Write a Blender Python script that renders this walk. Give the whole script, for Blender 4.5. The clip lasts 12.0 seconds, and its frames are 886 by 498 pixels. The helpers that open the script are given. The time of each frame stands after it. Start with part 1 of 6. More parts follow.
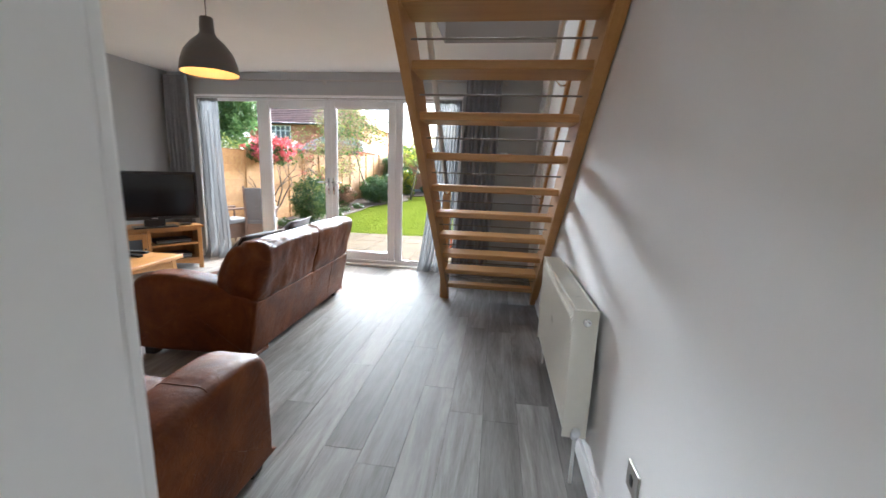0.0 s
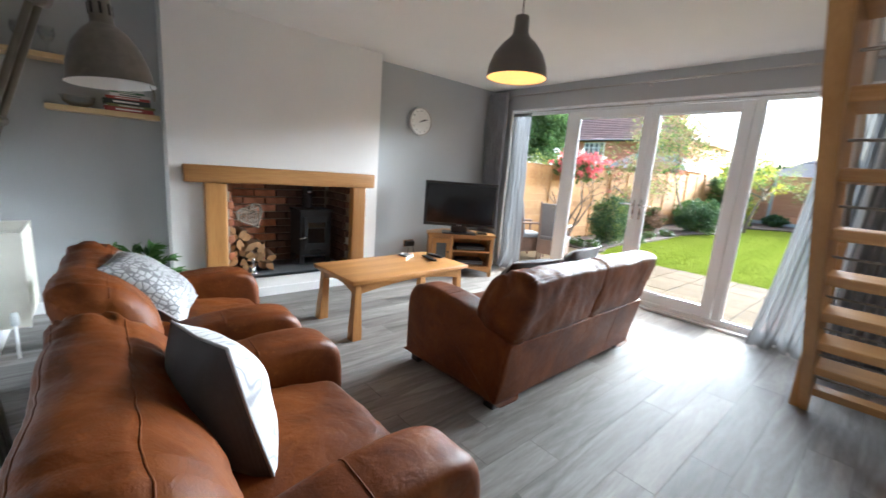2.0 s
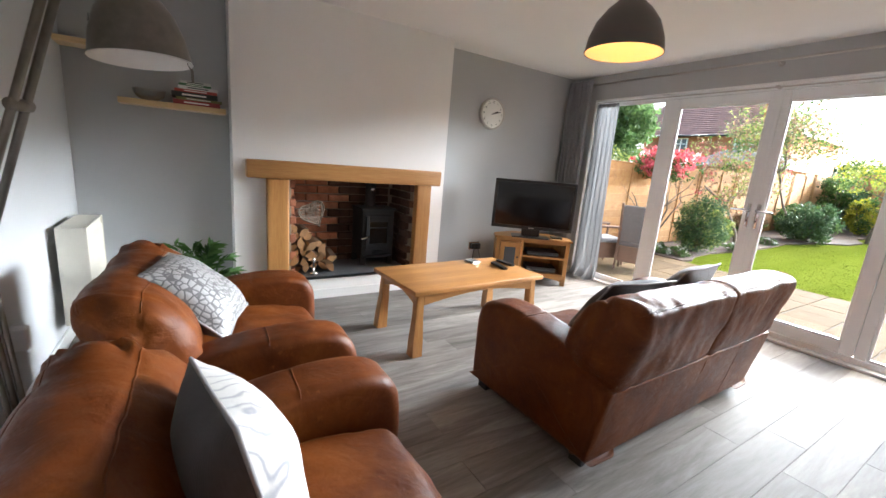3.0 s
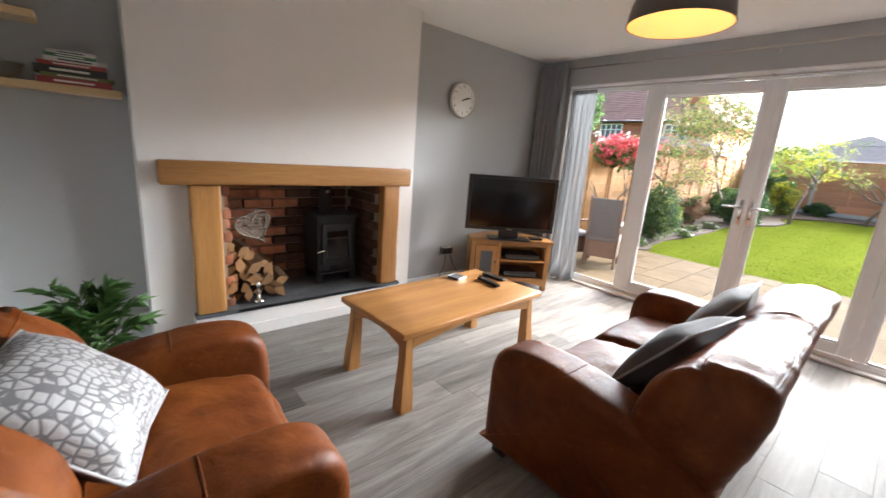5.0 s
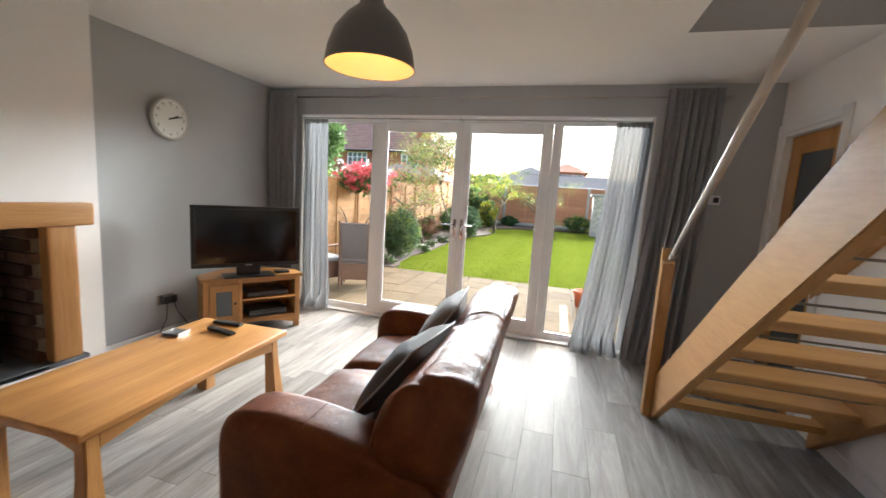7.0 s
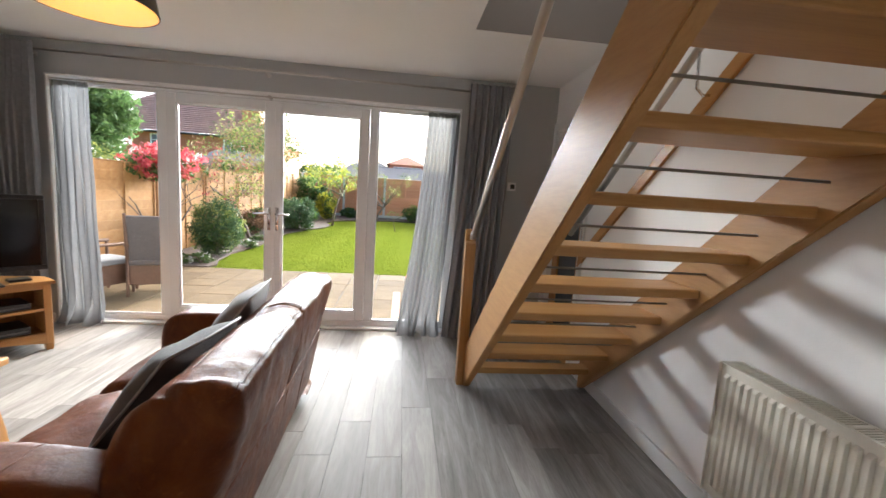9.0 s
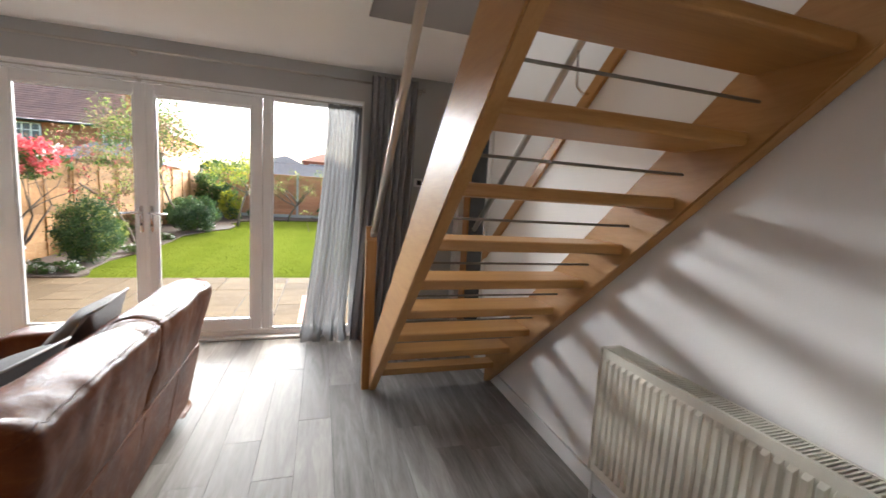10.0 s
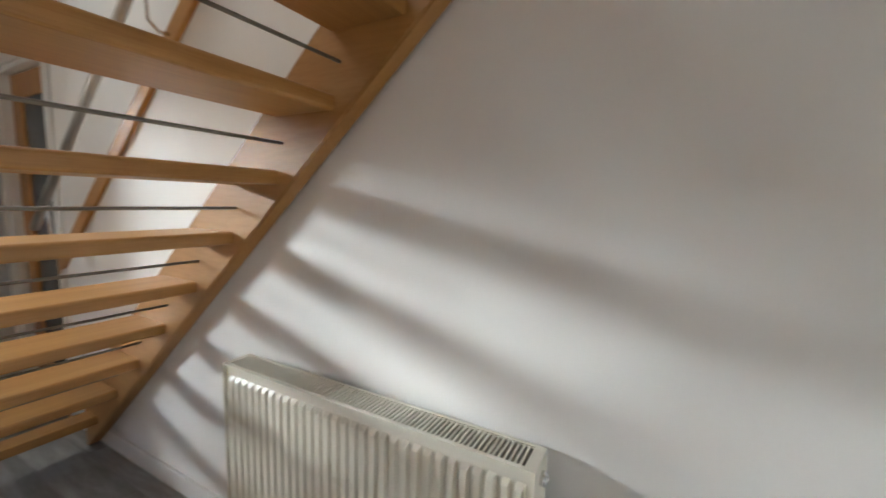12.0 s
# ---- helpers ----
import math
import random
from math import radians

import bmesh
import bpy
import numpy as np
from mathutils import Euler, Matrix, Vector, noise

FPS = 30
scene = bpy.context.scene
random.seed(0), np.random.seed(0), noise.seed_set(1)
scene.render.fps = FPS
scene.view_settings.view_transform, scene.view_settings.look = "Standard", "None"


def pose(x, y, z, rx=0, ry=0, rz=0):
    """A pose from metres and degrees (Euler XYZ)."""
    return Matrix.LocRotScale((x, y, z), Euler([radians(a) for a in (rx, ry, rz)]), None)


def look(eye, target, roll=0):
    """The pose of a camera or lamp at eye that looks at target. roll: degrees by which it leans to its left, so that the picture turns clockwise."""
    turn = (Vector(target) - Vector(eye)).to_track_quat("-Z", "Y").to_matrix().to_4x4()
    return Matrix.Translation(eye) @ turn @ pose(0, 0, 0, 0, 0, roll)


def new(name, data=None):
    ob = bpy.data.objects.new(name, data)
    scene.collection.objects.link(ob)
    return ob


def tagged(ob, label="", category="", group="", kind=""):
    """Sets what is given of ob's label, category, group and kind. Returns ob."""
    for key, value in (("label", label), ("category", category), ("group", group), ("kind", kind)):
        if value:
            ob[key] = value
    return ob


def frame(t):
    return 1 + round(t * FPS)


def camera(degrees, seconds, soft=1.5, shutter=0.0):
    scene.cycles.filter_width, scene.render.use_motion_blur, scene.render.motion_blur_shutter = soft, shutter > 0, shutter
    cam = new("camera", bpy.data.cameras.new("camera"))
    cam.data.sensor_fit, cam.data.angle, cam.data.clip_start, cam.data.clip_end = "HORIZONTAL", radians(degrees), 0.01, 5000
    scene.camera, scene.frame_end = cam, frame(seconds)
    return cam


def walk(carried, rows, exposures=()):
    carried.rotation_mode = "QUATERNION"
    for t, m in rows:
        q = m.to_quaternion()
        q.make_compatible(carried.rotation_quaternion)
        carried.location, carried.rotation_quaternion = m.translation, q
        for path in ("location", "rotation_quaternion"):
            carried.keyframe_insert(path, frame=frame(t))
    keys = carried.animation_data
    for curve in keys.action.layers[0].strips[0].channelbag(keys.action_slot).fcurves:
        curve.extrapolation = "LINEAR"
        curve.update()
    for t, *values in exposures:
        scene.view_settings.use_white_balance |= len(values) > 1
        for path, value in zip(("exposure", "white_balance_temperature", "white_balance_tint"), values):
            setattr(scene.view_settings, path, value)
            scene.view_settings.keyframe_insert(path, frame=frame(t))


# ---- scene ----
cam = camera(96.1, 12.0, soft=1.5, shutter=0.3)
PATH = [
    (0, (0.275, 0.08, 1.283), (0.024, 2.026, 0.9), 2.0),
    (0.5, (0.3, 0.258, 1.28), (-0.201, 2.157, 0.9), 2.7),
    (1, (0.22, 0.431, 1.265), (-0.597, 2.218, 0.89), 3.1),
    (1.5, (0.105, 0.567, 1.272), (-1.062, 2.149, 0.902), 3.4),
    (2, (0.004, 0.733, 1.289), (-1.468, 2.032, 0.906), 4.4),
    (2.5, (-0.144, 0.835, 1.271), (-1.787, 1.905, 0.875), 5.1),
    (4.5, (-0.941, 1.002, 1.344), (-2.556, 2.081, 0.864), 4.4),
    (5, (-1.0, 1.017, 1.349), (-2.465, 2.294, 0.88), 4.4),
    (5.5, (-1.002, 1.06, 1.346), (-2.258, 2.557, 0.916), 4.4),
    (6, (-0.992, 1.1, 1.372), (-1.981, 2.799, 1.003), 4.6),
    (6.5, (-0.956, 1.136, 1.376), (-1.726, 2.956, 1.069), 4.1),
    (7, (-0.921, 1.178, 1.384), (-1.459, 3.086, 1.116), 3.7),
    (9, (-0.701, 1.28, 1.341), (-0.487, 3.252, 1.086), 3.7),
    (9.5, (-0.642, 1.293, 1.334), (-0.263, 3.24, 1.073), 3.7),
    (10, (-0.54, 1.342, 1.331), (0.049, 3.238, 1.092), 3.4),
    (10.5, (-0.4, 1.395, 1.334), (0.417, 3.206, 1.105), 2.9),
    (11, (-0.309, 1.422, 1.32), (0.828, 3.051, 1.091), 2.7),
    (11.5, (-0.24, 1.468, 1.321), (1.207, 2.829, 1.088), 2.2),
    (12, (-0.16, 1.453, 1.314), (1.584, 2.404, 1.074), 1.5),
]
EXPOSURES = [(0.0, 2.27, 5900, 7), (1.0, 2.28, 5650, 4), (1.5, 2.34, 5600, 3), (2.5, 2.28, 6000, 7), (4.5, 2.24, 6250, 10), (5.5, 2.1, 6350, 10),
             (7.0, 2.06, 6350, 7), (9.0, 2.03, 6400, 9), (10.5, 2.0, 6550, 10), (11.0, 2.02, 6600, 10), (11.5, 2.11, 6650, 8), (12.0, 2.42, 6300, 4)]
walk(cam, [(t, look(eye, target, roll)) for t, eye, target, roll in PATH], EXPOSURES)

# ---- world and large lights ----
world = bpy.data.worlds.new("sky")
scene.world = world
world.use_nodes = True
wt = world.node_tree
sky = wt.nodes.new("ShaderNodeTexSky")
sky.sky_type = 'NISHITA'
sky.sun_disc = False
sky.sun_elevation = radians(42)
sky.sun_rotation = radians(20)
sky.dust_density = 4.0
sky.ozone_density = 0.6
wt.links.new(sky.outputs["Color"], wt.nodes["Background"].inputs["Color"])
wt.nodes["Background"].inputs["Strength"].default_value = 0.14

sun_data = bpy.data.lights.new("sun", 'SUN')
sun_data.energy, sun_data.angle, sun_data.color = 0.5, radians(25), (1.0, 0.96, 0.90)
sun = new("sun", sun_data)
sun.matrix_world = look((0, 0, 30), (-0.9, -2.3, 27.6))

# added area lamp over the far roofs, brightening the room through the glazed doors
sky_fill = bpy.data.lights.new("sky_fill", 'AREA')
sky_fill.shape, sky_fill.size, sky_fill.size_y = 'RECTANGLE', 60.0, 7.0
sky_fill.energy, sky_fill.color = 46000.0, (0.95, 0.98, 1.0)
new("sky_fill", sky_fill).matrix_world = look((-2.0, 42.0, 11.0), (-1.9, 4.0, 1.2))
# added fill lamp behind the walk's start, in an invented hall window
hall_fill = bpy.data.lights.new("hall_fill", 'AREA')
hall_fill.shape, hall_fill.size, hall_fill.size_y = 'RECTANGLE', 0.42, 1.7
hall_fill.energy, hall_fill.color = 1.3, (1.0, 0.87, 0.76)
new("hall_fill", hall_fill).matrix_world = look((0.40, -1.61, 1.2), (0.40, 0.0, 1.2))

# added fill lamp high in the stairwell; no landing window is known there
landing_fill = bpy.data.lights.new("landing_fill", 'AREA')
landing_fill.shape, landing_fill.size, landing_fill.size_y = 'RECTANGLE', 0.6, 0.9
landing_fill.energy, landing_fill.color = 14.0, (0.95, 0.98, 1.0)
new("landing_fill", landing_fill).matrix_world = look((0.22, 3.985, 3.70), (0.22, 2.2, 2.6))


# ---- materials ----
def nodes_of(name, rough=0.5, metal=0.0, spec=0.5):
    m = bpy.data.materials.new(name)
    m.use_nodes = True
    nt = m.node_tree
    b = nt.nodes["Principled BSDF"]
    b.inputs["Roughness"].default_value = rough
    b.inputs["Metallic"].default_value = metal
    b.inputs["Specular IOR Level"].default_value = spec
    return m, nt, b


def coords(nt, scale=(1, 1, 1), space="Object", turn=(0, 0, 0)):
    tc = nt.nodes.new("ShaderNodeTexCoord")
    mp = nt.nodes.new("ShaderNodeMapping")
    mp.inputs["Scale"].default_value = scale
    mp.inputs["Rotation"].default_value = turn
    nt.links.new(tc.outputs[space], mp.inputs["Vector"])
    return mp.outputs["Vector"]


def noise_of(nt, vec, scale, detail=4, rough=0.6, distort=0.0):
    n = nt.nodes.new("ShaderNodeTexNoise")
    n.inputs["Scale"].default_value = scale
    n.inputs["Detail"].default_value = detail
    n.inputs["Roughness"].default_value = rough
    n.inputs["Distortion"].default_value = distort
    nt.links.new(vec, n.inputs["Vector"])
    return n.outputs["Fac"]


def ramp_of(nt, fac, stops):
    r = nt.nodes.new("ShaderNodeValToRGB")
    els = r.color_ramp.elements
    while len(els) < len(stops):
        els.new(0.5)
    for e, (p, c) in zip(els, stops):
        e.position, e.color = p, (*c, 1)
    nt.links.new(fac, r.inputs["Fac"])
    return r.outputs["Color"]


def mix_of(nt, fac, a, b, mode='MIX'):
    n = nt.nodes.new("ShaderNodeMix")
    n.data_type, n.blend_type = 'RGBA', mode
    for sock, v in ((n.inputs["Factor"], fac), (n.inputs["A"], a), (n.inputs["B"], b)):
        if isinstance(v, (int, float)):
            sock.default_value = v
        elif isinstance(v, tuple):
            sock.default_value = (*v, 1)
        else:
            nt.links.new(v, sock)
    return n.outputs["Result"]


def bump_of(nt, b, height, strength, dist=0.01):
    n = nt.nodes.new("ShaderNodeBump")
    n.inputs["Strength"].default_value = strength
    n.inputs["Distance"].default_value = dist
    nt.links.new(height, n.inputs["Height"])
    nt.links.new(n.outputs["Normal"], b.inputs["Normal"])


def random_of(nt):
    return nt.nodes.new("ShaderNodeObjectInfo").outputs["Random"]


def plain(name, c, rough=0.5, metal=0.0, grain=60.0, vary=0.12, bump=0.1, spec=0.5, big=3.0, per_object=0.0):
    """A surface of one colour with fine grain, broad unevenness and a little relief."""
    m, nt, b = nodes_of(name, rough, metal, spec)
    v = coords(nt)
    fine, broad = noise_of(nt, v, grain), noise_of(nt, v, big, 3)
    lo, hi = tuple(x * (1 - vary) for x in c), tuple(min(1.0, x * (1 + vary)) for x in c)
    col = ramp_of(nt, broad, [(0.3, lo), (0.7, hi)])
    col = mix_of(nt, 0.35, col, ramp_of(nt, fine, [(0.3, lo), (0.7, hi)]))
    if per_object:
        h = nt.nodes.new("ShaderNodeHueSaturation")
        mr = nt.nodes.new("ShaderNodeMapRange")
        mr.inputs["To Min"].default_value, mr.inputs["To Max"].default_value = 1 - per_object, 1 + per_object
        nt.links.new(random_of(nt), mr.inputs["Value"])
        nt.links.new(mr.outputs["Result"], h.inputs["Value"])
        nt.links.new(col, h.inputs["Color"])
        col = h.outputs["Color"]
    nt.links.new(col, b.inputs["Base Color"])
    rr = nt.nodes.new("ShaderNodeMapRange")
    rr.inputs["To Min"].default_value, rr.inputs["To Max"].default_value = max(0.02, rough - 0.08), min(1, rough + 0.08)
    nt.links.new(broad, rr.inputs["Value"])
    nt.links.new(rr.outputs["Result"], b.inputs["Roughness"])
    if bump:
        bump_of(nt, b, fine, bump, 0.004)
    return m


def paint(name, c):
    """Rolled emulsion on skimmed plaster: faint orange-peel and soft waves."""
    m, nt, b = nodes_of(name, 0.72, 0.0, 0.3)
    v = coords(nt)
    peel, wave = noise_of(nt, v, 220, 2), noise_of(nt, v, 1.3, 3)
    nt.links.new(ramp_of(nt, wave, [(0.25, tuple(x * 0.95 for x in c)), (0.75, c)]), b.inputs["Base Color"])
    bump_of(nt, b, mix_of(nt, 0.25, peel, wave), 0.12, 0.004)
    return m


def timber(name, dark, mid, light, along=(1, 1, 0.06), rough=0.38, ring=9.0, per_object=0.25, knots=True):
    """Lacquered wood with long grain, pores and a few knots; along shrinks the axis of the grain."""
    m, nt, b = nodes_of(name, rough)
    oi = random_of(nt)
    shift = nt.nodes.new("ShaderNodeVectorMath")
    shift.operation = 'ADD'
    comb = nt.nodes.new("ShaderNodeCombineXYZ")
    sc = nt.nodes.new("ShaderNodeMath")
    sc.operation = 'MULTIPLY'
    sc.inputs[1].default_value = 37.0
    nt.links.new(oi, sc.inputs[0])
    for k in range(3):
        nt.links.new(sc.outputs[0], comb.inputs[k])
    v0 = coords(nt, along)
    nt.links.new(v0, shift.inputs[0])
    nt.links.new(comb.outputs[0], shift.inputs[1])
    v = shift.outputs[0]
    broad = noise_of(nt, v, ring, 4, 0.55, 0.8)
    pores = noise_of(nt, v, ring * 14, 3, 0.7)
    col = ramp_of(nt, broad, [(0.25, dark), (0.5, mid), (0.75, light)])
    col = mix_of(nt, 0.28, col, ramp_of(nt, pores, [(0.35, dark), (0.6, light)]), 'MIX')
    if knots:
        vo = nt.nodes.new("ShaderNodeTexVoronoi")
        vo.inputs["Scale"].default_value = 2.6
        kv = coords(nt, tuple(0.35 if a < 0.5 else 1.0 for a in along))
        nt.links.new(kv, vo.inputs["Vector"])
        kf = ramp_of(nt, vo.outputs["Distance"], [(0.03, (1, 1, 1)), (0.07, (0, 0, 0))])
        col = mix_of(nt, kf, col, tuple(x * 0.45 for x in dark))
    if per_object:
        h = nt.nodes.new("ShaderNodeHueSaturation")
        mr = nt.nodes.new("ShaderNodeMapRange")
        mr.inputs["To Min"].default_value, mr.inputs["To Max"].default_value = 1 - per_object, 1 + per_object
        nt.links.new(oi, mr.inputs["Value"])
        nt.links.new(mr.outputs["Result"], h.inputs["Value"])
        nt.links.new(col, h.inputs["Color"])
        col = h.outputs["Color"]
    nt.links.new(col, b.inputs["Base Color"])
    bump_of(nt, b, pores, 0.12, 0.002)
    return m


M = {}
M["white"] = paint("white_wall_paint", (0.88, 0.87, 0.855))
M["grey"] = paint("grey_wall_paint", (0.45, 0.46, 0.465))
M["pale"] = paint("pale_grey_wall_paint", (0.58, 0.59, 0.605))
M["ceiling"] = paint("ceiling_paint", (0.88, 0.87, 0.85))
M["well"] = paint("stairwell_taupe", (0.30, 0.27, 0.25))
M["gloss"] = plain("white_gloss_paint", (0.80, 0.80, 0.79), 0.3, grain=40, vary=0.03, bump=0.03)
M["upvc"] = plain("white_upvc", (0.82, 0.83, 0.84), 0.22, grain=20, vary=0.03, bump=0.01)
M["radiator"] = plain("cream_enamel", (0.74, 0.71, 0.62), 0.3, grain=25, vary=0.05, bump=0.02)
# near-black: painted shade inside the radiators, and the underlay below the planks
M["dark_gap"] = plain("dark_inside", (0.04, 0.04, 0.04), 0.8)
OAK = ((0.31, 0.135, 0.038), (0.43, 0.205, 0.062), (0.53, 0.28, 0.10))
M["oak_z"] = timber("oak_upright", *OAK, along=(1, 1, 0.06))
M["oak_y"] = timber("oak_along_y", *OAK, along=(1, 0.06, 1))
M["oak_x"] = timber("oak_along_x", *OAK, along=(0.06, 1, 1))
BEECH = ((0.311, 0.138, 0.036), (0.403, 0.198, 0.057), (0.47, 0.249, 0.084))
M["stair_x"] = timber("stair_timber_across", *BEECH, along=(0.06, 1, 1), rough=0.4, per_object=0.12)
M["stair_y"] = timber("stair_timber_along", *BEECH, along=(1, 0.07, 0.5), rough=0.42, per_object=0.05)
M["stair_z"] = timber("stair_timber_upright", *BEECH, along=(1, 1, 0.06), rough=0.3, per_object=0.1)
M["shelf"] = timber("pale_shelf_veneer", (0.50, 0.34, 0.17), (0.60, 0.43, 0.23), (0.66, 0.50, 0.29), along=(1, 0.06, 1), knots=False)
M["steel"] = plain("brushed_steel", (0.50, 0.48, 0.45), 0.42, 1.0, grain=150, vary=0.08, bump=0.02)
M["chrome"] = plain("chrome", (0.75, 0.75, 0.76), 0.1, 1.0, vary=0.03, bump=0.0)
M["iron"] = plain("black_stove_iron", (0.026, 0.029, 0.033), 0.55, 0.0, grain=120, vary=0.2, bump=0.12, spec=0.3)
M["black"] = plain("black_plastic", (0.015, 0.015, 0.016), 0.32, vary=0.1, bump=0.02)
M["screen"] = plain("dark_screen", (0.006, 0.006, 0.007), 0.13, vary=0.1, bump=0.0)
M["grey_plastic"] = plain("grey_plastic", (0.11, 0.115, 0.12), 0.4)
M["slate"] = plain("slate", (0.105, 0.115, 0.125), 0.55, grain=25, vary=0.35, bump=0.35)
M["mortar"] = plain("mortar", (0.30, 0.25, 0.20), 0.9, bump=0.5)
M["brick"] = plain("old_brick", (0.33, 0.135, 0.075), 0.85, grain=45, vary=0.35, bump=0.6, big=9, per_object=0.35)
M["brick_dark"] = plain("dark_brick", (0.085, 0.045, 0.03), 0.9, grain=45, vary=0.45, bump=0.6, big=7, per_object=0.3)
M["bark"] = plain("bark", (0.13, 0.075, 0.04), 0.9, grain=30, vary=0.4, bump=0.8, per_object=0.3)
M["cut_wood"] = plain("split_wood", (0.33, 0.18, 0.078), 0.8, grain=30, vary=0.25, bump=0.4, per_object=0.25)
M["wicker"] = plain("pale_wicker", (0.22, 0.175, 0.135), 0.8, grain=80, vary=0.3, bump=0.4)
M["paper"] = plain("paper", (0.75, 0.73, 0.68), 0.8)
M["dial"] = plain("clock_face", (0.80, 0.79, 0.75), 0.5, vary=0.03, bump=0.0)
M["terracotta"] = plain("terracotta", (0.50, 0.14, 0.06), 0.75, vary=0.2)
M["taupe"] = plain("taupe_enamel", (0.13, 0.115, 0.10), 0.38, grain=30, vary=0.08, bump=0.03)
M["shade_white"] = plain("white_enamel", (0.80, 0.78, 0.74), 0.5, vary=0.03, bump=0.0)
M["gunmetal"] = plain("worn_grey_metal", (0.21, 0.19, 0.165), 0.36, 0.75, grain=40, vary=0.25, bump=0.08, big=8)
M["cable"] = plain("dark_cable", (0.05, 0.035, 0.03), 0.5)

# tan leather: pebbled grain, creases, darker and paler patches, scuffs
m, nt, b = nodes_of("tan_leather", 0.42, 0.0, 0.19)
v = coords(nt)
pebble, patch, scuff = noise_of(nt, v, 190, 4, 0.65), noise_of(nt, v, 3.6, 6, 0.68, 0.5), noise_of(nt, v, 26, 6, 0.78)
crease = noise_of(nt, coords(nt, (1, 1, 1.6)), 11, 3, 0.5, 2.2)
col = ramp_of(nt, patch, [(0.30, (0.066, 0.0145, 0.0032)), (0.5, (0.128, 0.033, 0.0065)), (0.70, (0.20, 0.060, 0.0125))])
col = mix_of(nt, ramp_of(nt, scuff, [(0.58, (0, 0, 0)), (0.74, (0.6, 0.6, 0.6))]), col, (0.29, 0.098, 0.026))
col = mix_of(nt, ramp_of(nt, scuff, [(0.24, (0.55, 0.55, 0.55)), (0.38, (0, 0, 0))]), col, (0.10, 0.022, 0.007))
nt.links.new(col, b.inputs["Base Color"])
nt.links.new(ramp_of(nt, scuff, [(0.3, (0.34, 0.34, 0.34)), (0.7, (0.56, 0.56, 0.56))]), b.inputs["Roughness"])
bump_of(nt, b, mix_of(nt, 0.55, mix_of(nt, 0.5, pebble, scuff), crease), 0.42, 0.012)
M["leather"] = m


def cloth(name, c, weave=420, rough=0.9, fold=0.0, see=0.0):
    m, nt, b = nodes_of(name, rough, 0.0, 0.2)
    v = coords(nt)
    w = nt.nodes.new("ShaderNodeTexWave")
    w.inputs["Scale"].default_value = weave / 6.3
    w.inputs["Distortion"].default_value = 1.5
    nt.links.new(v, w.inputs["Vector"])
    n = noise_of(nt, v, 35, 4)
    nt.links.new(ramp_of(nt, n, [(0.3, tuple(x * 0.82 for x in c)), (0.7, c)]), b.inputs["Base Color"])
    b.inputs["Sheen Weight"].default_value = 0.2
    bump_of(nt, b, mix_of(nt, 0.5, n, w.outputs["Fac"]), 0.25, 0.002)
    if see:
        tr = nt.nodes.new("ShaderNodeBsdfTransparent")
        tl = nt.nodes.new("ShaderNodeBsdfTranslucent")
        tl.inputs["Color"].default_value = (*c, 1)
        m1, m2 = nt.nodes.new("ShaderNodeMixShader"), nt.nodes.new("ShaderNodeMixShader")
        m1.inputs[0].default_value = 0.34
        m2.inputs[0].default_value = see
        nt.links.new(b.outputs[0], m1.inputs[1])
        nt.links.new(tl.outputs[0], m1.inputs[2])
        nt.links.new(m1.outputs[0], m2.inputs[1])
        nt.links.new(tr.outputs[0], m2.inputs[2])
        nt.links.new(m2.outputs[0], nt.nodes["Material Output"].inputs["Surface"])
    return m


M["curtain"] = cloth("grey_curtain_cloth", (0.29, 0.295, 0.31))
M["voile"] = cloth("pale_voile", (0.225, 0.23, 0.24), see=0.06)
M["cushion_dark"] = cloth("charcoal_velvet", (0.062, 0.060, 0.062))
M["cushion_grey"] = cloth("mid_grey_cotton", (0.16, 0.155, 0.16))
M["cushion_back"] = cloth("taupe_cushion_cloth", (0.06, 0.055, 0.056))
M["sling"] = cloth("taupe_sling_cloth", (0.115, 0.095, 0.09))
M["seam"] = plain("stitched_piping", (0.30, 0.29, 0.29), 0.8)

# white cushion with thin grey leaf veins
m, nt, b = nodes_of("leaf_print_cotton", 0.85)
v = coords(nt, (1, 1, 1))
w = nt.nodes.new("ShaderNodeTexWave")
w.inputs["Scale"].default_value, w.inputs["Distortion"].default_value, w.inputs["Detail"].default_value = 6.0, 16.0, 2.0
nt.links.new(v, w.inputs["Vector"])
nt.links.new(ramp_of(nt, w.outputs["Fac"], [(0.0, (0.33, 0.33, 0.36)), (0.10, (0.52, 0.51, 0.49)), (0.2, (0.58, 0.57, 0.55))]), b.inputs["Base Color"])
bump_of(nt, b, noise_of(nt, v, 60), 0.3, 0.004)
M["leaf_print"] = m

# silvery cushion with grey pebble outlines
m, nt, b = nodes_of("pebble_print_satin", 0.45, 0.0, 0.6)
vo = nt.nodes.new("ShaderNodeTexVoronoi")
vo.feature = 'DISTANCE_TO_EDGE'
vo.inputs["Scale"].default_value = 34
vo.inputs["Randomness"].default_value = 0.68
nt.links.new(coords(nt, (1.25, 1, 1)), vo.inputs["Vector"])
nt.links.new(ramp_of(nt, vo.outputs["Distance"], [(0.07, (0.13, 0.127, 0.13)), (0.13, (0.37, 0.365, 0.365))]), b.inputs["Base Color"])
bump_of(nt, b, vo.outputs["Distance"], 0.3, 0.01)
M["pebble_print"] = m

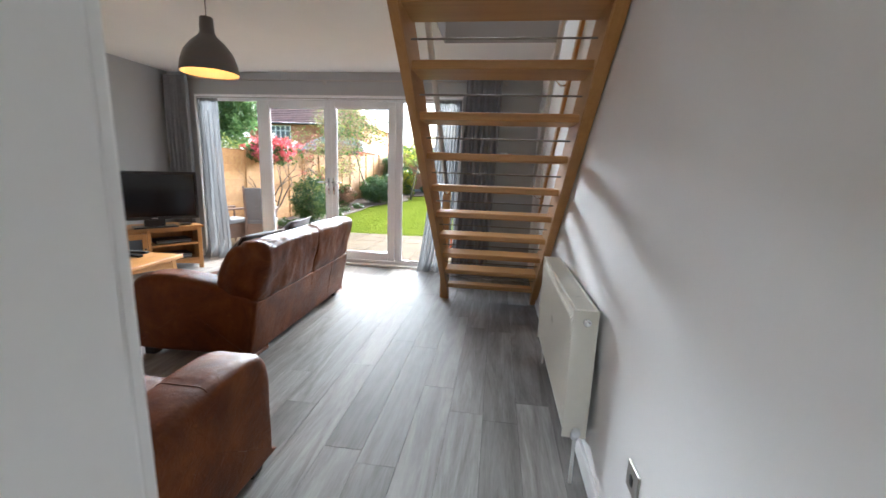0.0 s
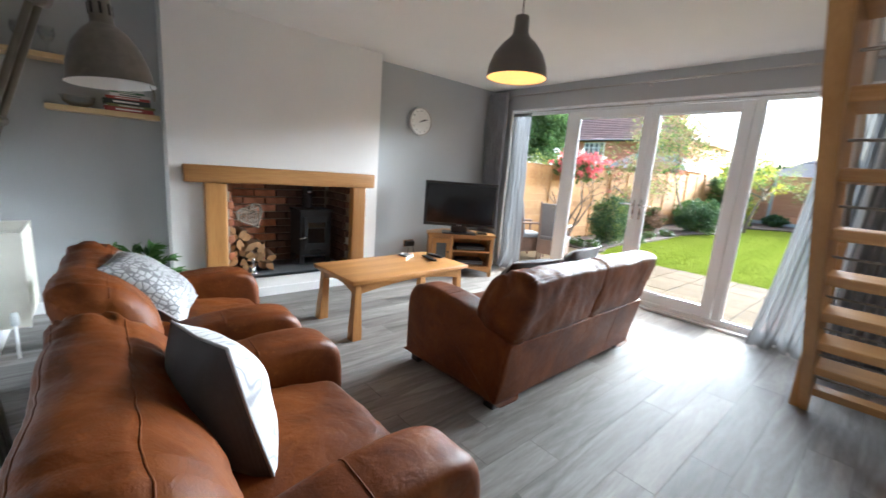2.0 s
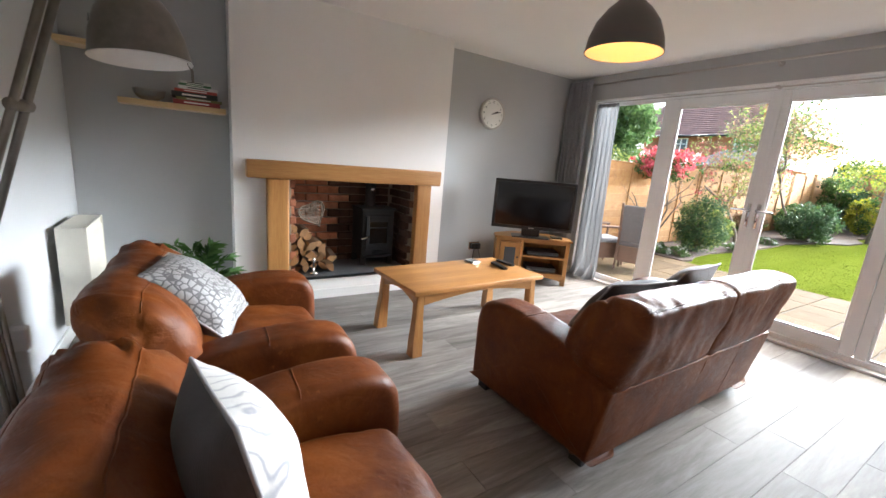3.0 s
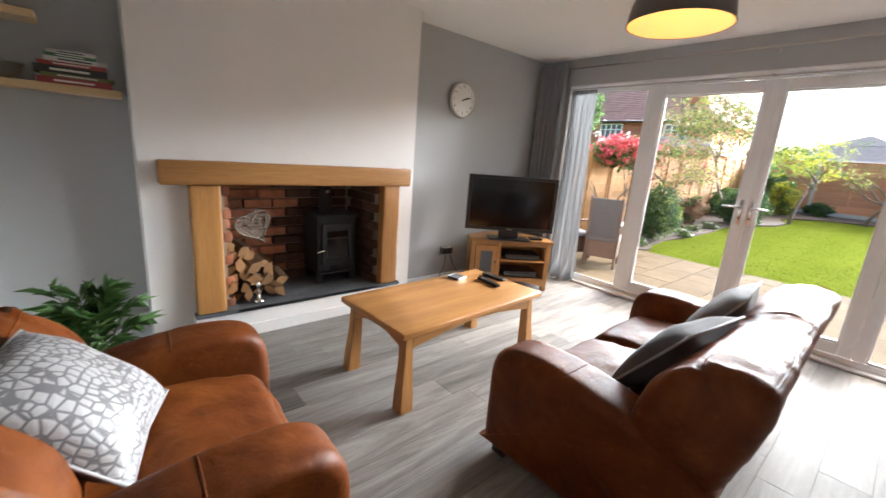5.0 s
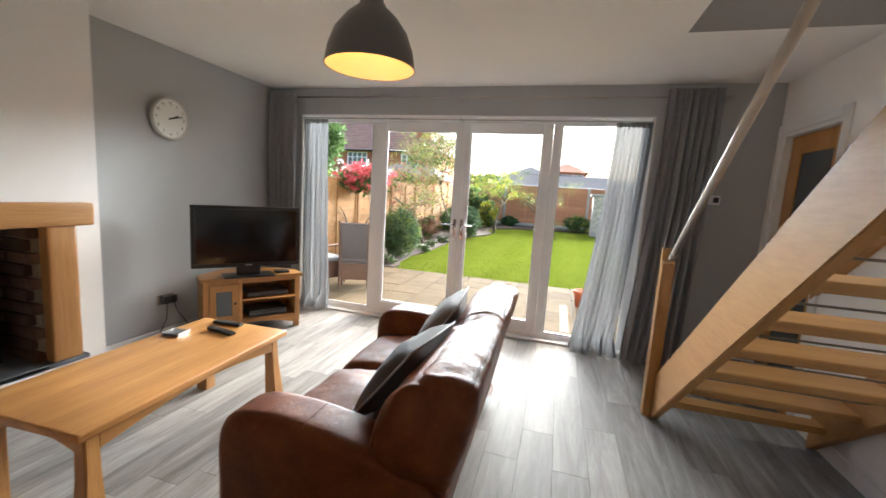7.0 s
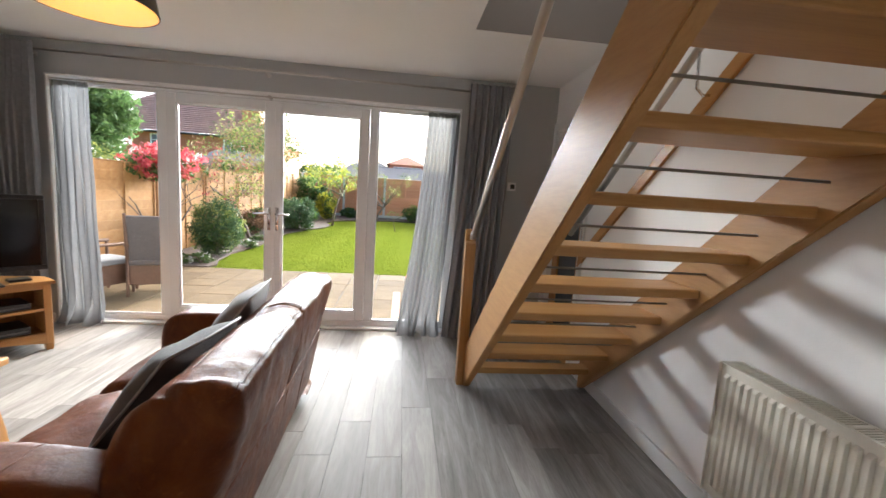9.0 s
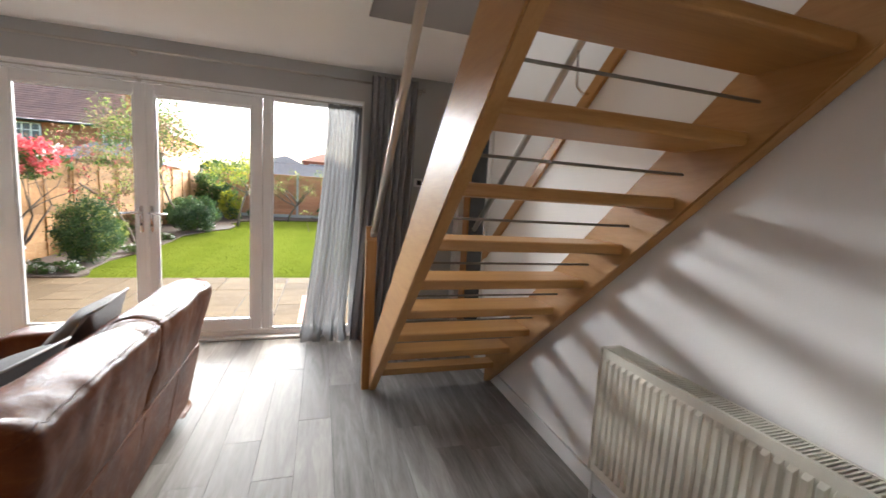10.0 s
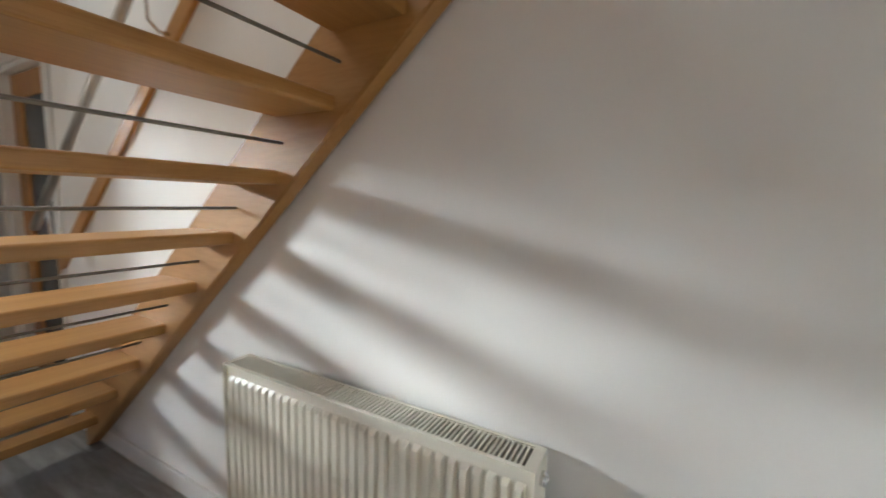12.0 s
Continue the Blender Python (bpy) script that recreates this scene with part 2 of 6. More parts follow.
# grey limed vinyl plank: each one its own tone, long streaks, faint knots
m, nt, b = nodes_of("grey_vinyl_plank", 0.65, 0.0, 0.3)
oi = random_of(nt)
comb, sc = nt.nodes.new("ShaderNodeCombineXYZ"), nt.nodes.new("ShaderNodeMath")
sc.operation, sc.inputs[1].default_value = 'MULTIPLY', 53.0
nt.links.new(oi, sc.inputs[0])
for k_ in range(3):
    nt.links.new(sc.outputs[0], comb.inputs[k_])
add = nt.nodes.new("ShaderNodeVectorMath")
nt.links.new(coords(nt, (1, 0.09, 1)), add.inputs[0])
nt.links.new(comb.outputs[0], add.inputs[1])
v = add.outputs[0]
streak, fine = noise_of(nt, v, 11, 5, 0.65, 1.2), noise_of(nt, v, 120, 4, 0.7)
col = ramp_of(nt, streak, [(0.28, (0.165, 0.152, 0.142)), (0.5, (0.315, 0.30, 0.285)), (0.72, (0.50, 0.485, 0.465))])
col = mix_of(nt, 0.25, col, ramp_of(nt, fine, [(0.3, (0.12, 0.11, 0.10)), (0.7, (0.42, 0.40, 0.38))]))
hs, mr = nt.nodes.new("ShaderNodeHueSaturation"), nt.nodes.new("ShaderNodeMapRange")
mr.inputs["To Min"].default_value, mr.inputs["To Max"].default_value = 0.70, 1.08
nt.links.new(oi, mr.inputs["Value"])
nt.links.new(mr.outputs["Result"], hs.inputs["Value"])
nt.links.new(col, hs.inputs["Color"])
nt.links.new(hs.outputs["Color"], b.inputs["Base Color"])
nt.links.new(ramp_of(nt, streak, [(0.3, (0.60, 0.60, 0.60)), (0.7, (0.74, 0.74, 0.74))]), b.inputs["Roughness"])
bump_of(nt, b, fine, 0.12, 0.002)
M["plank"] = m

# glass
def clear_glass(name, edge, tint):
    m = bpy.data.materials.new(name)
    m.use_nodes = True
    nt = m.node_tree
    nt.nodes.remove(nt.nodes["Principled BSDF"])
    tr, gl, mx, lw = (nt.nodes.new("ShaderNode" + n) for n in ("BsdfTransparent", "BsdfGlossy", "MixShader", "LayerWeight"))
    gl.inputs["Roughness"].default_value = 0.02
    lw.inputs["Blend"].default_value = edge
    tr.inputs["Color"].default_value = tint
    nt.links.new(lw.outputs["Fresnel" if edge < 0.2 else "Facing"], mx.inputs[0])
    nt.links.new(tr.outputs[0], mx.inputs[1])
    nt.links.new(gl.outputs[0], mx.inputs[2])
    nt.links.new(mx.outputs[0], nt.nodes["Material Output"].inputs["Surface"])
    return m


M["glass"] = clear_glass("clear_glass", 0.08, (0.98, 0.99, 0.99, 1))
M["glassware"] = clear_glass("thin_glassware", 0.25, (0.96, 0.97, 0.97, 1))

m, nt, b = nodes_of("lit_bulb", 0.4)
b.inputs["Emission Color"].default_value = (1.0, 0.48, 0.10, 1)
b.inputs["Emission Strength"].default_value = 4.0
M["bulb"] = m


def leafy(name, a, c, rough=0.55, thin=0.35):
    """Foliage whose leaves differ from one another, and let some light through."""
    m, nt, b = nodes_of(name, rough, 0.0, 0.18)
    r = nt.nodes.new("ShaderNodeNewGeometry").outputs["Random Per Island"]
    mid = tuple((x + y) / 2 for x, y in zip(a, c))
    col = ramp_of(nt, r, [(0.05, a), (0.5, mid), (0.95, c)])
    nt.links.new(col, b.inputs["Base Color"])
    tl, mx = nt.nodes.new("ShaderNodeBsdfTranslucent"), nt.nodes.new("ShaderNodeMixShader")
    nt.links.new(col, tl.inputs["Color"])
    mx.inputs[0].default_value = thin
    nt.links.new(b.outputs[0], mx.inputs[1])
    nt.links.new(tl.outputs[0], mx.inputs[2])
    nt.links.new(mx.outputs[0], nt.nodes["Material Output"].inputs["Surface"])
    return m


M["leaf_green"] = leafy("green_leaves", (0.035, 0.075, 0.018), (0.11, 0.17, 0.045))
M["leaf_fir"] = leafy("fir_needles", (0.06, 0.115, 0.035), (0.14, 0.21, 0.075))
M["leaf_dark"] = leafy("dark_leaves", (0.03, 0.065, 0.025), (0.10, 0.16, 0.07), 0.4)
M["leaf_pale"] = leafy("pale_spring_leaves", (0.16, 0.20, 0.05), (0.34, 0.36, 0.10))
M["leaf_yellow"] = leafy("yellow_green_leaves", (0.22, 0.26, 0.03), (0.46, 0.42, 0.04))
M["leaf_red"] = leafy("red_young_leaves", (0.50, 0.045, 0.065), (0.80, 0.22, 0.22))
M["leaf_bronze"] = leafy("bronze_leaves", (0.14, 0.09, 0.05), (0.34, 0.20, 0.13))
M["leaf_white"] = leafy("white_blossom", (0.5, 0.5, 0.45), (0.8, 0.8, 0.75))
M["blade"] = leafy("grass_blades", (0.095, 0.120, 0.014), (0.122, 0.148, 0.018), 0.9)
M["house_leaf"] = leafy("houseplant_leaves", (0.05, 0.12, 0.035), (0.13, 0.23, 0.075), 0.4)

m, nt, b = nodes_of("mown_lawn", 0.95, 0.0, 0.0)
v = coords(nt)
n1, n2 = noise_of(nt, v, 0.9, 4), noise_of(nt, v, 60, 3)
st = nt.nodes.new("ShaderNodeTexWave")
st.inputs["Scale"].default_value, st.inputs["Distortion"].default_value = 0.32, 0.6
nt.links.new(v, st.inputs["Vector"])
col = ramp_of(nt, n1, [(0.3, (0.086, 0.110, 0.013)), (0.7, (0.112, 0.136, 0.016))])
col = mix_of(nt, 0.3, col, ramp_of(nt, n2, [(0.3, (0.078, 0.100, 0.013)), (0.7, (0.120, 0.146, 0.020))]))
col = mix_of(nt, ramp_of(nt, st.outputs["Fac"], [(0.4, (0, 0, 0)), (0.6, (0.25, 0.25, 0.25))]), col, (0.130, 0.152, 0.024))
nt.links.new(col, b.inputs["Base Color"])
bump_of(nt, b, n2, 0.6, 0.03)
M["lawn"] = m
M["soil"] = plain("dark_soil", (0.075, 0.05, 0.035), 0.95, grain=18, vary=0.4, bump=0.9)
M["paving"] = plain("buff_paving", (0.135, 0.098, 0.060), 0.9, grain=70, vary=0.15, bump=0.35, per_object=0.16, spec=0.05)
M["joint"] = plain("paving_joint", (0.085, 0.066, 0.045), 0.95, bump=0.4)
M["paver_red"] = plain("red_paver", (0.42, 0.17, 0.11), 0.85, per_object=0.15)
M["fence"] = timber("fence_larch", (0.27, 0.12, 0.038), (0.36, 0.18, 0.062), (0.43, 0.24, 0.095), along=(1, 0.08, 1), rough=0.8, per_object=0.2)
M["fence_red"] = timber("stained_fence", (0.40, 0.155, 0.075), (0.50, 0.215, 0.115), (0.56, 0.27, 0.15), along=(0.08, 1, 1), rough=0.8, per_object=0.15, knots=False)
M["concrete"] = plain("concrete_post", (0.42, 0.40, 0.37), 0.9, vary=0.15, bump=0.4)
M["stone"] = plain("weathered_stone", (0.55, 0.49, 0.43), 0.9, grain=12, vary=0.4, bump=0.7, big=6)
M["rattan"] = plain("brown_rattan", (0.13, 0.066, 0.04), 0.6, grain=90, vary=0.35, bump=0.5)
M["tree_bark"] = plain("tree_bark", (0.15, 0.115, 0.085), 0.9, grain=35, vary=0.35, bump=0.8)
M["house_brick"] = plain("red_house_brick", (0.40, 0.155, 0.095), 0.9, grain=14, vary=0.25, bump=0.3)
M["roof"] = plain("brown_roof_tile", (0.22, 0.12, 0.10), 0.85, grain=8, vary=0.3, bump=0.4, big=1.5)
M["roof_red"] = plain("red_roof_tile", (0.36, 0.17, 0.11), 0.85, grain=8, vary=0.25, bump=0.4)
M["roof_grey"] = plain("grey_roof_tile", (0.17, 0.172, 0.18), 0.9, grain=8, vary=0.25, bump=0.4, spec=0.04)
M["render_wall"] = plain("pale_render", (0.30, 0.25, 0.21), 0.9, vary=0.1)
M["pane_dark"] = plain("window_pane", (0.10, 0.115, 0.13), 0.12, vary=0.2, bump=0.0)

# ---- builders ----
def link_mesh(name, bm, material, smooth=False):
    me = bpy.data.meshes.new(name)
    bmesh.ops.recalc_face_normals(bm, faces=bm.faces)
    bm.to_mesh(me)
    bm.free()
    if material:
        me.materials.append(material)
    if smooth:
        for p in me.polygons:
            p.use_smooth = True
    return new(name, me)


def part(name, bm, material, parent, label="", smooth=False):
    ob = link_mesh(name, bm, material, smooth)
    ob.parent = parent
    return tagged(ob, label) if label else ob


def shared_part(name, mesh, parent, loc=(0, 0, 0), rot=(0, 0, 0), scale=(1, 1, 1)):
    ob = new(name, mesh)
    ob.parent = parent
    ob.location, ob.rotation_euler, ob.scale = loc, rot, scale
    return ob


def thing(name, label, category, at=None, group="", kind=""):
    ob = new(name)
    ob.empty_display_size = 0.1
    ob.matrix_world = at if at is not None else Matrix()
    return tagged(ob, label, category, group, kind)


def solo(name, bm, material, label, category, kind="", smooth=False, at=None, group=""):
    ob = link_mesh(name, bm, material, smooth)
    if at is not None:
        ob.matrix_world = at
    return tagged(ob, label, category, group, kind)


def box(bm, x0, x1, y0, y1, z0, z1, r=0.0, seg=1, m=None):
    vs = [bm.verts.new((x, y, z)) for x in (x0, x1) for y in (y0, y1) for z in (z0, z1)]
    fs = [bm.faces.new([vs[i] for i in q]) for q in ((0, 1, 3, 2), (4, 6, 7, 5), (0, 4, 5, 1), (2, 3, 7, 6), (0, 2, 6, 4), (1, 5, 7, 3))]
    if r:
        out = bmesh.ops.bevel(bm, geom=list({e for f in fs for e in f.edges}), offset=r, segments=seg, affect='EDGES', profile=0.5, clamp_overlap=True)
        vs = [v for v in vs if v.is_valid] + list(out["verts"])
    if m is not None:
        bmesh.ops.transform(bm, matrix=m, verts=list(set(vs)))
    return bm


def boxes(*specs, r=0.0, seg=1):
    bm = bmesh.new()
    for s in specs:
        box(bm, *s, r=r, seg=seg)
    return bm


def prism(bm, outline, x0, x1, axis="x", r=0.0):
    """A flat outline (a, b) pushed along an axis: x uses (y, z), y uses (x, z), z uses (x, y)."""
    def at(p, t):
        a, c = p
        return {"x": (t, a, c), "y": (a, t, c), "z": (a, c, t)}[axis]
    lo, hi = [bm.verts.new(at(p, x0)) for p in outline], [bm.verts.new(at(p, x1)) for p in outline]
    fs = [bm.faces.new(lo), bm.faces.new(hi[::-1])]
    n = len(outline)
    for i in range(n):
        fs.append(bm.faces.new((lo[i], hi[i], hi[(i + 1) % n], lo[(i + 1) % n])))
    if r:
        bmesh.ops.bevel(bm, geom=list({e for f in fs for e in f.edges}), offset=r, segments=2, affect='EDGES', clamp_overlap=True)
    return bm


def tube(bm, pts, radii, seg=10, cap=True):
    """A round bar through points; radii is one number or one for each point."""
    pts = [Vector(p) for p in pts]
    if isinstance(radii, (int, float)):
        radii = [radii] * len(pts)
    rings, side = [], None
    for i, p in enumerate(pts):
        d = (pts[min(i + 1, len(pts) - 1)] - pts[max(i - 1, 0)]).normalized()
        if side is None:
            side = d.cross(Vector((0, 0, 1)) if abs(d.z) < 0.9 else Vector((1, 0, 0))).normalized()
        side = (side - d * side.dot(d)).normalized()
        up = d.cross(side)
        rings.append([bm.verts.new(p + radii[i] * (math.cos(a) * side + math.sin(a) * up)) for a in (2 * math.pi * k / seg for k in range(seg))])
    for a, c in zip(rings, rings[1:]):
        for k in range(seg):
            bm.faces.new((a[k], a[(k + 1) % seg], c[(k + 1) % seg], c[k]))
    if cap:
        bm.faces.new(rings[0][::-1])
        bm.faces.new(rings[-1])
    return bm


def lathe(bm, profile, seg=32, close=False):
    """A profile of (radius, z) turned about z."""
    rings = [[bm.verts.new((r * math.cos(2 * math.pi * k / seg), r * math.sin(2 * math.pi * k / seg), z)) for k in range(seg)] for r, z in profile]
    for a, c in zip(rings, rings[1:]):
        for k in range(seg):
            bm.faces.new((a[k], a[(k + 1) % seg], c[(k + 1) % seg], c[k]))
    if close:
        bm.faces.new(rings[0][::-1])
        bm.faces.new(rings[-1])
    return bm


def soft_box(sx, sy, sz, r, puff=(0, 0, 0), shape=None, wrinkle=0.0, seed=0, cells=7, corner=4):
    """An upholstered block about the origin: rounded edges, swollen faces, slight creases. shape(v) bends it afterwards."""
    half = Vector((sx / 2, sy / 2, sz / 2))
    bm = bmesh.new()
    lines = []
    for h in half:
        rr = min(r, h * 0.98)
        inner = h - rr
        pts = [-h + rr * (1 - math.cos(k / corner * math.pi / 2)) for k in range(corner)]
        pts += [-inner + 2 * inner * k / cells for k in range(cells + 1)]
        pts += [h - rr * (1 - math.cos(k / corner * math.pi / 2)) for k in reversed(range(corner))]
        lines.append(pts)
    made = {}

    def vert(i, j, k):
        key = (i, j, k)
        if key not in made:
            p = Vector((lines[0][i], lines[1][j], lines[2][k]))
            inner = Vector(max(-(h - min(r, h * 0.98)), min(h - min(r, h * 0.98), c)) for c, h in zip(p, half))
            d = p - inner
            q = inner + (d.normalized() * r if d.length > 1e-6 else d)
            u = [max(-1, min(1, c / h)) for c, h in zip(p, half)]
            for a in range(3):
                o1, o2 = (a + 1) % 3, (a + 2) % 3
                if puff[a] and abs(u[a]) > 0.98:
                    q[a] += math.copysign(puff[a] * (1 - u[o1] ** 2) * (1 - u[o2] ** 2), u[a])
            if wrinkle:
                q += wrinkle * Vector(noise.noise_vector(q * 5.0 + Vector((seed, seed * 2, 0)))) + 0.5 * wrinkle * Vector(noise.noise_vector(q * 14.0 + Vector((0, seed, 0))))
            if shape:
                q = shape(q)
            made[key] = bm.verts.new(q)
        return made[key]

    n = [len(l) - 1 for l in lines]
    for a in range(3):
        b_, c_ = (a + 1) % 3, (a + 2) % 3
        for end in (0, n[a]):
            for i in range(n[b_]):
                for j in range(n[c_]):
                    quad = []
                    for di, dj in ((0, 0), (1, 0), (1, 1), (0, 1)):
                        key = [0, 0, 0]
                        key[a], key[b_], key[c_] = end, i + di, j + dj
                        quad.append(vert(*key))
                    bm.faces.new(quad)
    return bm


def moved(bm, m):
    bmesh.ops.transform(bm, matrix=m, verts=bm.verts)
    return bm


def pillow(size, thick, seed=0, n=18):
    """A scatter cushion lying in xz, its faces towards y, with pinched corners and creases."""
    bm = bmesh.new()
    for sgn in (-1, 1):
        grid = []
        for i in range(n + 1):
            row = []
            for j in range(n + 1):
                u, w = 2 * i / n - 1, 2 * j / n - 1
                t = max(0, (1 - abs(u) ** 2.6)) ** 0.55 * max(0, (1 - abs(w) ** 2.6)) ** 0.55
                pull = 1 - 0.07 * (1 - u * u) * abs(w) - 0.07 * (1 - w * w) * abs(u)
                p = Vector((u * size / 2 * pull, sgn * thick / 2 * t, w * size / 2 * pull))
                p.y += 0.012 * t * noise.noise(p * 9 + Vector((seed, 0, 0)))
                row.append(bm.verts.new(p))
            grid.append(row)
        for i in range(n):
            for j in range(n):
                bm.faces.new((grid[i][j], grid[i + 1][j], grid[i + 1][j + 1], grid[i][j + 1]))
    bmesh.ops.remove_doubles(bm, verts=bm.verts, dist=0.0005)
    return bm


def leaves(bm, n, centre, spread, size, rng, flat=0.0, hollow=0.3, droop=0.0):
    """Many small bent leaves in an uneven cloud."""
    for _ in range(n):
        d = Vector((rng.gauss(0, 1), rng.gauss(0, 1), rng.gauss(0, 1))).normalized() * (hollow + (1 - hollow) * rng.random() ** 0.6)
        p = Vector(centre) + Vector((d.x * spread[0], d.y * spread[1], d.z * spread[2]))
        s = size * rng.uniform(0.6, 1.4)
        a = Vector((rng.gauss(0, 1), rng.gauss(0, 1), rng.gauss(0, 1) * (1 - flat) - droop)).normalized()
        c = a.cross(Vector((rng.gauss(0, 1), rng.gauss(0, 1), rng.gauss(0, 1)))).normalized()
        nrm = a.cross(c)
        v = [bm.verts.new(p - a * s), bm.verts.new(p + c * s * 0.42 + nrm * s * 0.12), bm.verts.new(p + a * s), bm.verts.new(p - c * s * 0.42 + nrm * s * 0.12)]
        bm.faces.new((v[0], v[1], v[2]))
        bm.faces.new((v[0], v[2], v[3]))
    return bm


RX, RZ = (lambda a: pose(0, 0, 0, a)), (lambda a: pose(0, 0, 0, 0, 0, a))
AT = Matrix.Translation
RIGHT, BACK, NEAR, LEFT, CEIL = 0.73, 5.10, 0.21, -4.10, 2.44
BREAST, GROUND = -3.86, -0.12

# ---- the room ----
# right wall, with a doorway by the garden end
DOOR0, DOOR1, DOORTOP = 4.32, 5.03, 2.03
bm = boxes((RIGHT, RIGHT + 0.12, -1.6, DOOR0, 0, CEIL), (RIGHT, RIGHT + 0.12, DOOR0, DOOR1, DOORTOP, CEIL), (RIGHT, RIGHT + 0.12, DOOR1, BACK + 0.3, 0, CEIL))
solo("wall_right", bm, M["white"], "warm white painted plaster wall beside the stairs", "wall", "structure")
# garden wall with the wide glazed opening
W0, W1, WTOP = -3.74, -0.19, 2.17
bm = boxes((LEFT - 0.12, W0, BACK, BACK + 0.28, 0, CEIL), (W1, RIGHT, BACK, BACK + 0.28, 0, CEIL), (W0, W1, BACK, BACK + 0.28, WTOP, CEIL))
solo("wall_garden", bm, M["grey"], "mid grey painted wall around the glazed doors", "wall", "structure")
bm = boxes((W0, W0 + 0.012, BACK + 0.002, 5.19, 0, WTOP), (W1 - 0.012, W1, BACK + 0.002, 5.19, 0, WTOP), (W0, W1, BACK - 0.004, 5.19, WTOP - 0.014, WTOP - 0.002))
solo("window_reveal", bm, M["gloss"], "white painted reveal lining the glazed opening", "trim", "structure")
# left wall behind the alcoves
bm = boxes((LEFT - 0.12, LEFT, NEAR, 1.18, 0, CEIL), (LEFT - 0.12, LEFT, 3.10, BACK, 0, CEIL))
solo("wall_left", bm, M["grey"], "mid grey painted alcove walls either side of the chimney", "wall", "structure")
# near wall, and the stub of wall at the hall doorway
solo("wall_near", boxes((LEFT - 0.12, -0.12, NEAR - 0.14, NEAR, 0, CEIL)), M["pale"], "pale grey painted wall behind the armchairs", "wall", "structure")
solo("wall_stub", boxes((-0.12, -0.019, -1.6, 0.335, 0, CEIL)), M["white"], "white painted wall stub at the hall doorway", "wall", "structure")
bm = boxes((-0.019, -0.005, -0.9, 0.338, 0, 2.1), (-0.083, -0.007, 0.335, 0.352, 0, 2.1), r=0.004, seg=2)
solo("door_lining", bm, M["gloss"], "white gloss door lining and architrave edge", "trim", "structure")
# Unseen window, added so that the hall fill lamp has an opening.
HW0, HW1, HZ0, HZ1 = 0.14, 0.66, 0.25, 2.1
solo("wall_hall", boxes((-0.12, HW0, -1.72, -1.6, 0, CEIL), (HW1, RIGHT + 0.12, -1.72, -1.6, 0, CEIL), (HW0, HW1, -1.72, -1.6, HZ1, CEIL), (HW0, HW1, -1.72, -1.6, 0, HZ0)), M["white"], "plain white hall wall with an opening added for the fill lamp", "wall", "structure")
fw = thing("unseen_window_hall", "tall white framed window added unseen around the hall fill lamp", "window", kind="structure")
part("frame", boxes((HW0, HW0 + 0.05, -1.69, -1.63, HZ0, HZ1), (HW1 - 0.05, HW1, -1.69, -1.63, HZ0, HZ1), (HW0 + 0.05, HW1 - 0.05, -1.69, -1.63, HZ1 - 0.05, HZ1), (HW0 + 0.05, HW1 - 0.05, -1.69, -1.63, HZ0, HZ0 + 0.05)), M["upvc"], fw)
p_ = part("pane", boxes((HW0 + 0.05, HW1 - 0.05, -1.662, -1.658, HZ0 + 0.05, HZ1 - 0.05)), M["glass"], fw, "clear glass pane")
p_.visible_shadow = False
# chimney breast with the fireplace opening
F0, F1, FTOP, FBACK = 1.57, 2.80, 1.06, -4.38
bm = boxes((FBACK - 0.1, BREAST, 1.18, F0, 0, CEIL), (FBACK - 0.1, BREAST, F1, 3.10, 0, CEIL), (FBACK - 0.1, BREAST, F0, F1, FTOP, CEIL),
           (FBACK - 0.1, FBACK, F0, F1, 0, FTOP), (FBACK, BREAST, F0, F1, 0, 0.17))
solo("chimney_breast", bm, M["white"], "white painted chimney breast with a square fireplace opening", "wall", "structure")
bm = boxes((BREAST - 0.002, -3.80, 1.40, 2.95, 0, 0.185))
solo("hearth_step", bm, M["white"], "white plastered raised hearth front", "hearth", "structure")
bm = boxes((FBACK + 0.07, -3.775, F0 + 0.07, F1 - 0.07, 0.19, 0.215), (BREAST, -3.775, 1.40, 2.95, 0.187, 0.214), r=0.004)
solo("hearth_slab", bm, M["slate"], "dark slate hearth slab with a worn edge", "hearth", "structure")
# ceiling with the stairwell cut out
SX0, SY0, SY1 = -0.283, 1.02, 4.012
bm = boxes((LEFT - 0.5, SX0, -1.72, BACK + 0.28, CEIL, CEIL + 0.2), (SX0, RIGHT + 0.12, -1.72, SY0, CEIL, CEIL + 0.2), (SX0, RIGHT + 0.12, SY1, BACK + 0.28, CEIL, CEIL + 0.2))
solo("ceiling", bm, M["ceiling"], "white painted ceiling with a square stairwell opening", "ceiling", "structure")
# Unseen walls and lid, added to close the well and keep it dim.
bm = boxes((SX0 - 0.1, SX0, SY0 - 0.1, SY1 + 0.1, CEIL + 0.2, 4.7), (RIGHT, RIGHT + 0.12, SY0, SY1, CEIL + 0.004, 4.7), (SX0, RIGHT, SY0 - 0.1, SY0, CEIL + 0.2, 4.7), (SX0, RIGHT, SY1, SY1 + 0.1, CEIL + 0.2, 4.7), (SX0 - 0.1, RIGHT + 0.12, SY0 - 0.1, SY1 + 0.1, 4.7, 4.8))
solo("wall_stairwell", bm, M["well"], "plain taupe closing walls added unseen above the stairwell", "wall", "structure")
# Invented frame that gives the stairwell fill lamp a surround.
lw_ = thing("unseen_window_landing", "small white window frame added unseen around the stairwell fill lamp", "window", kind="structure")
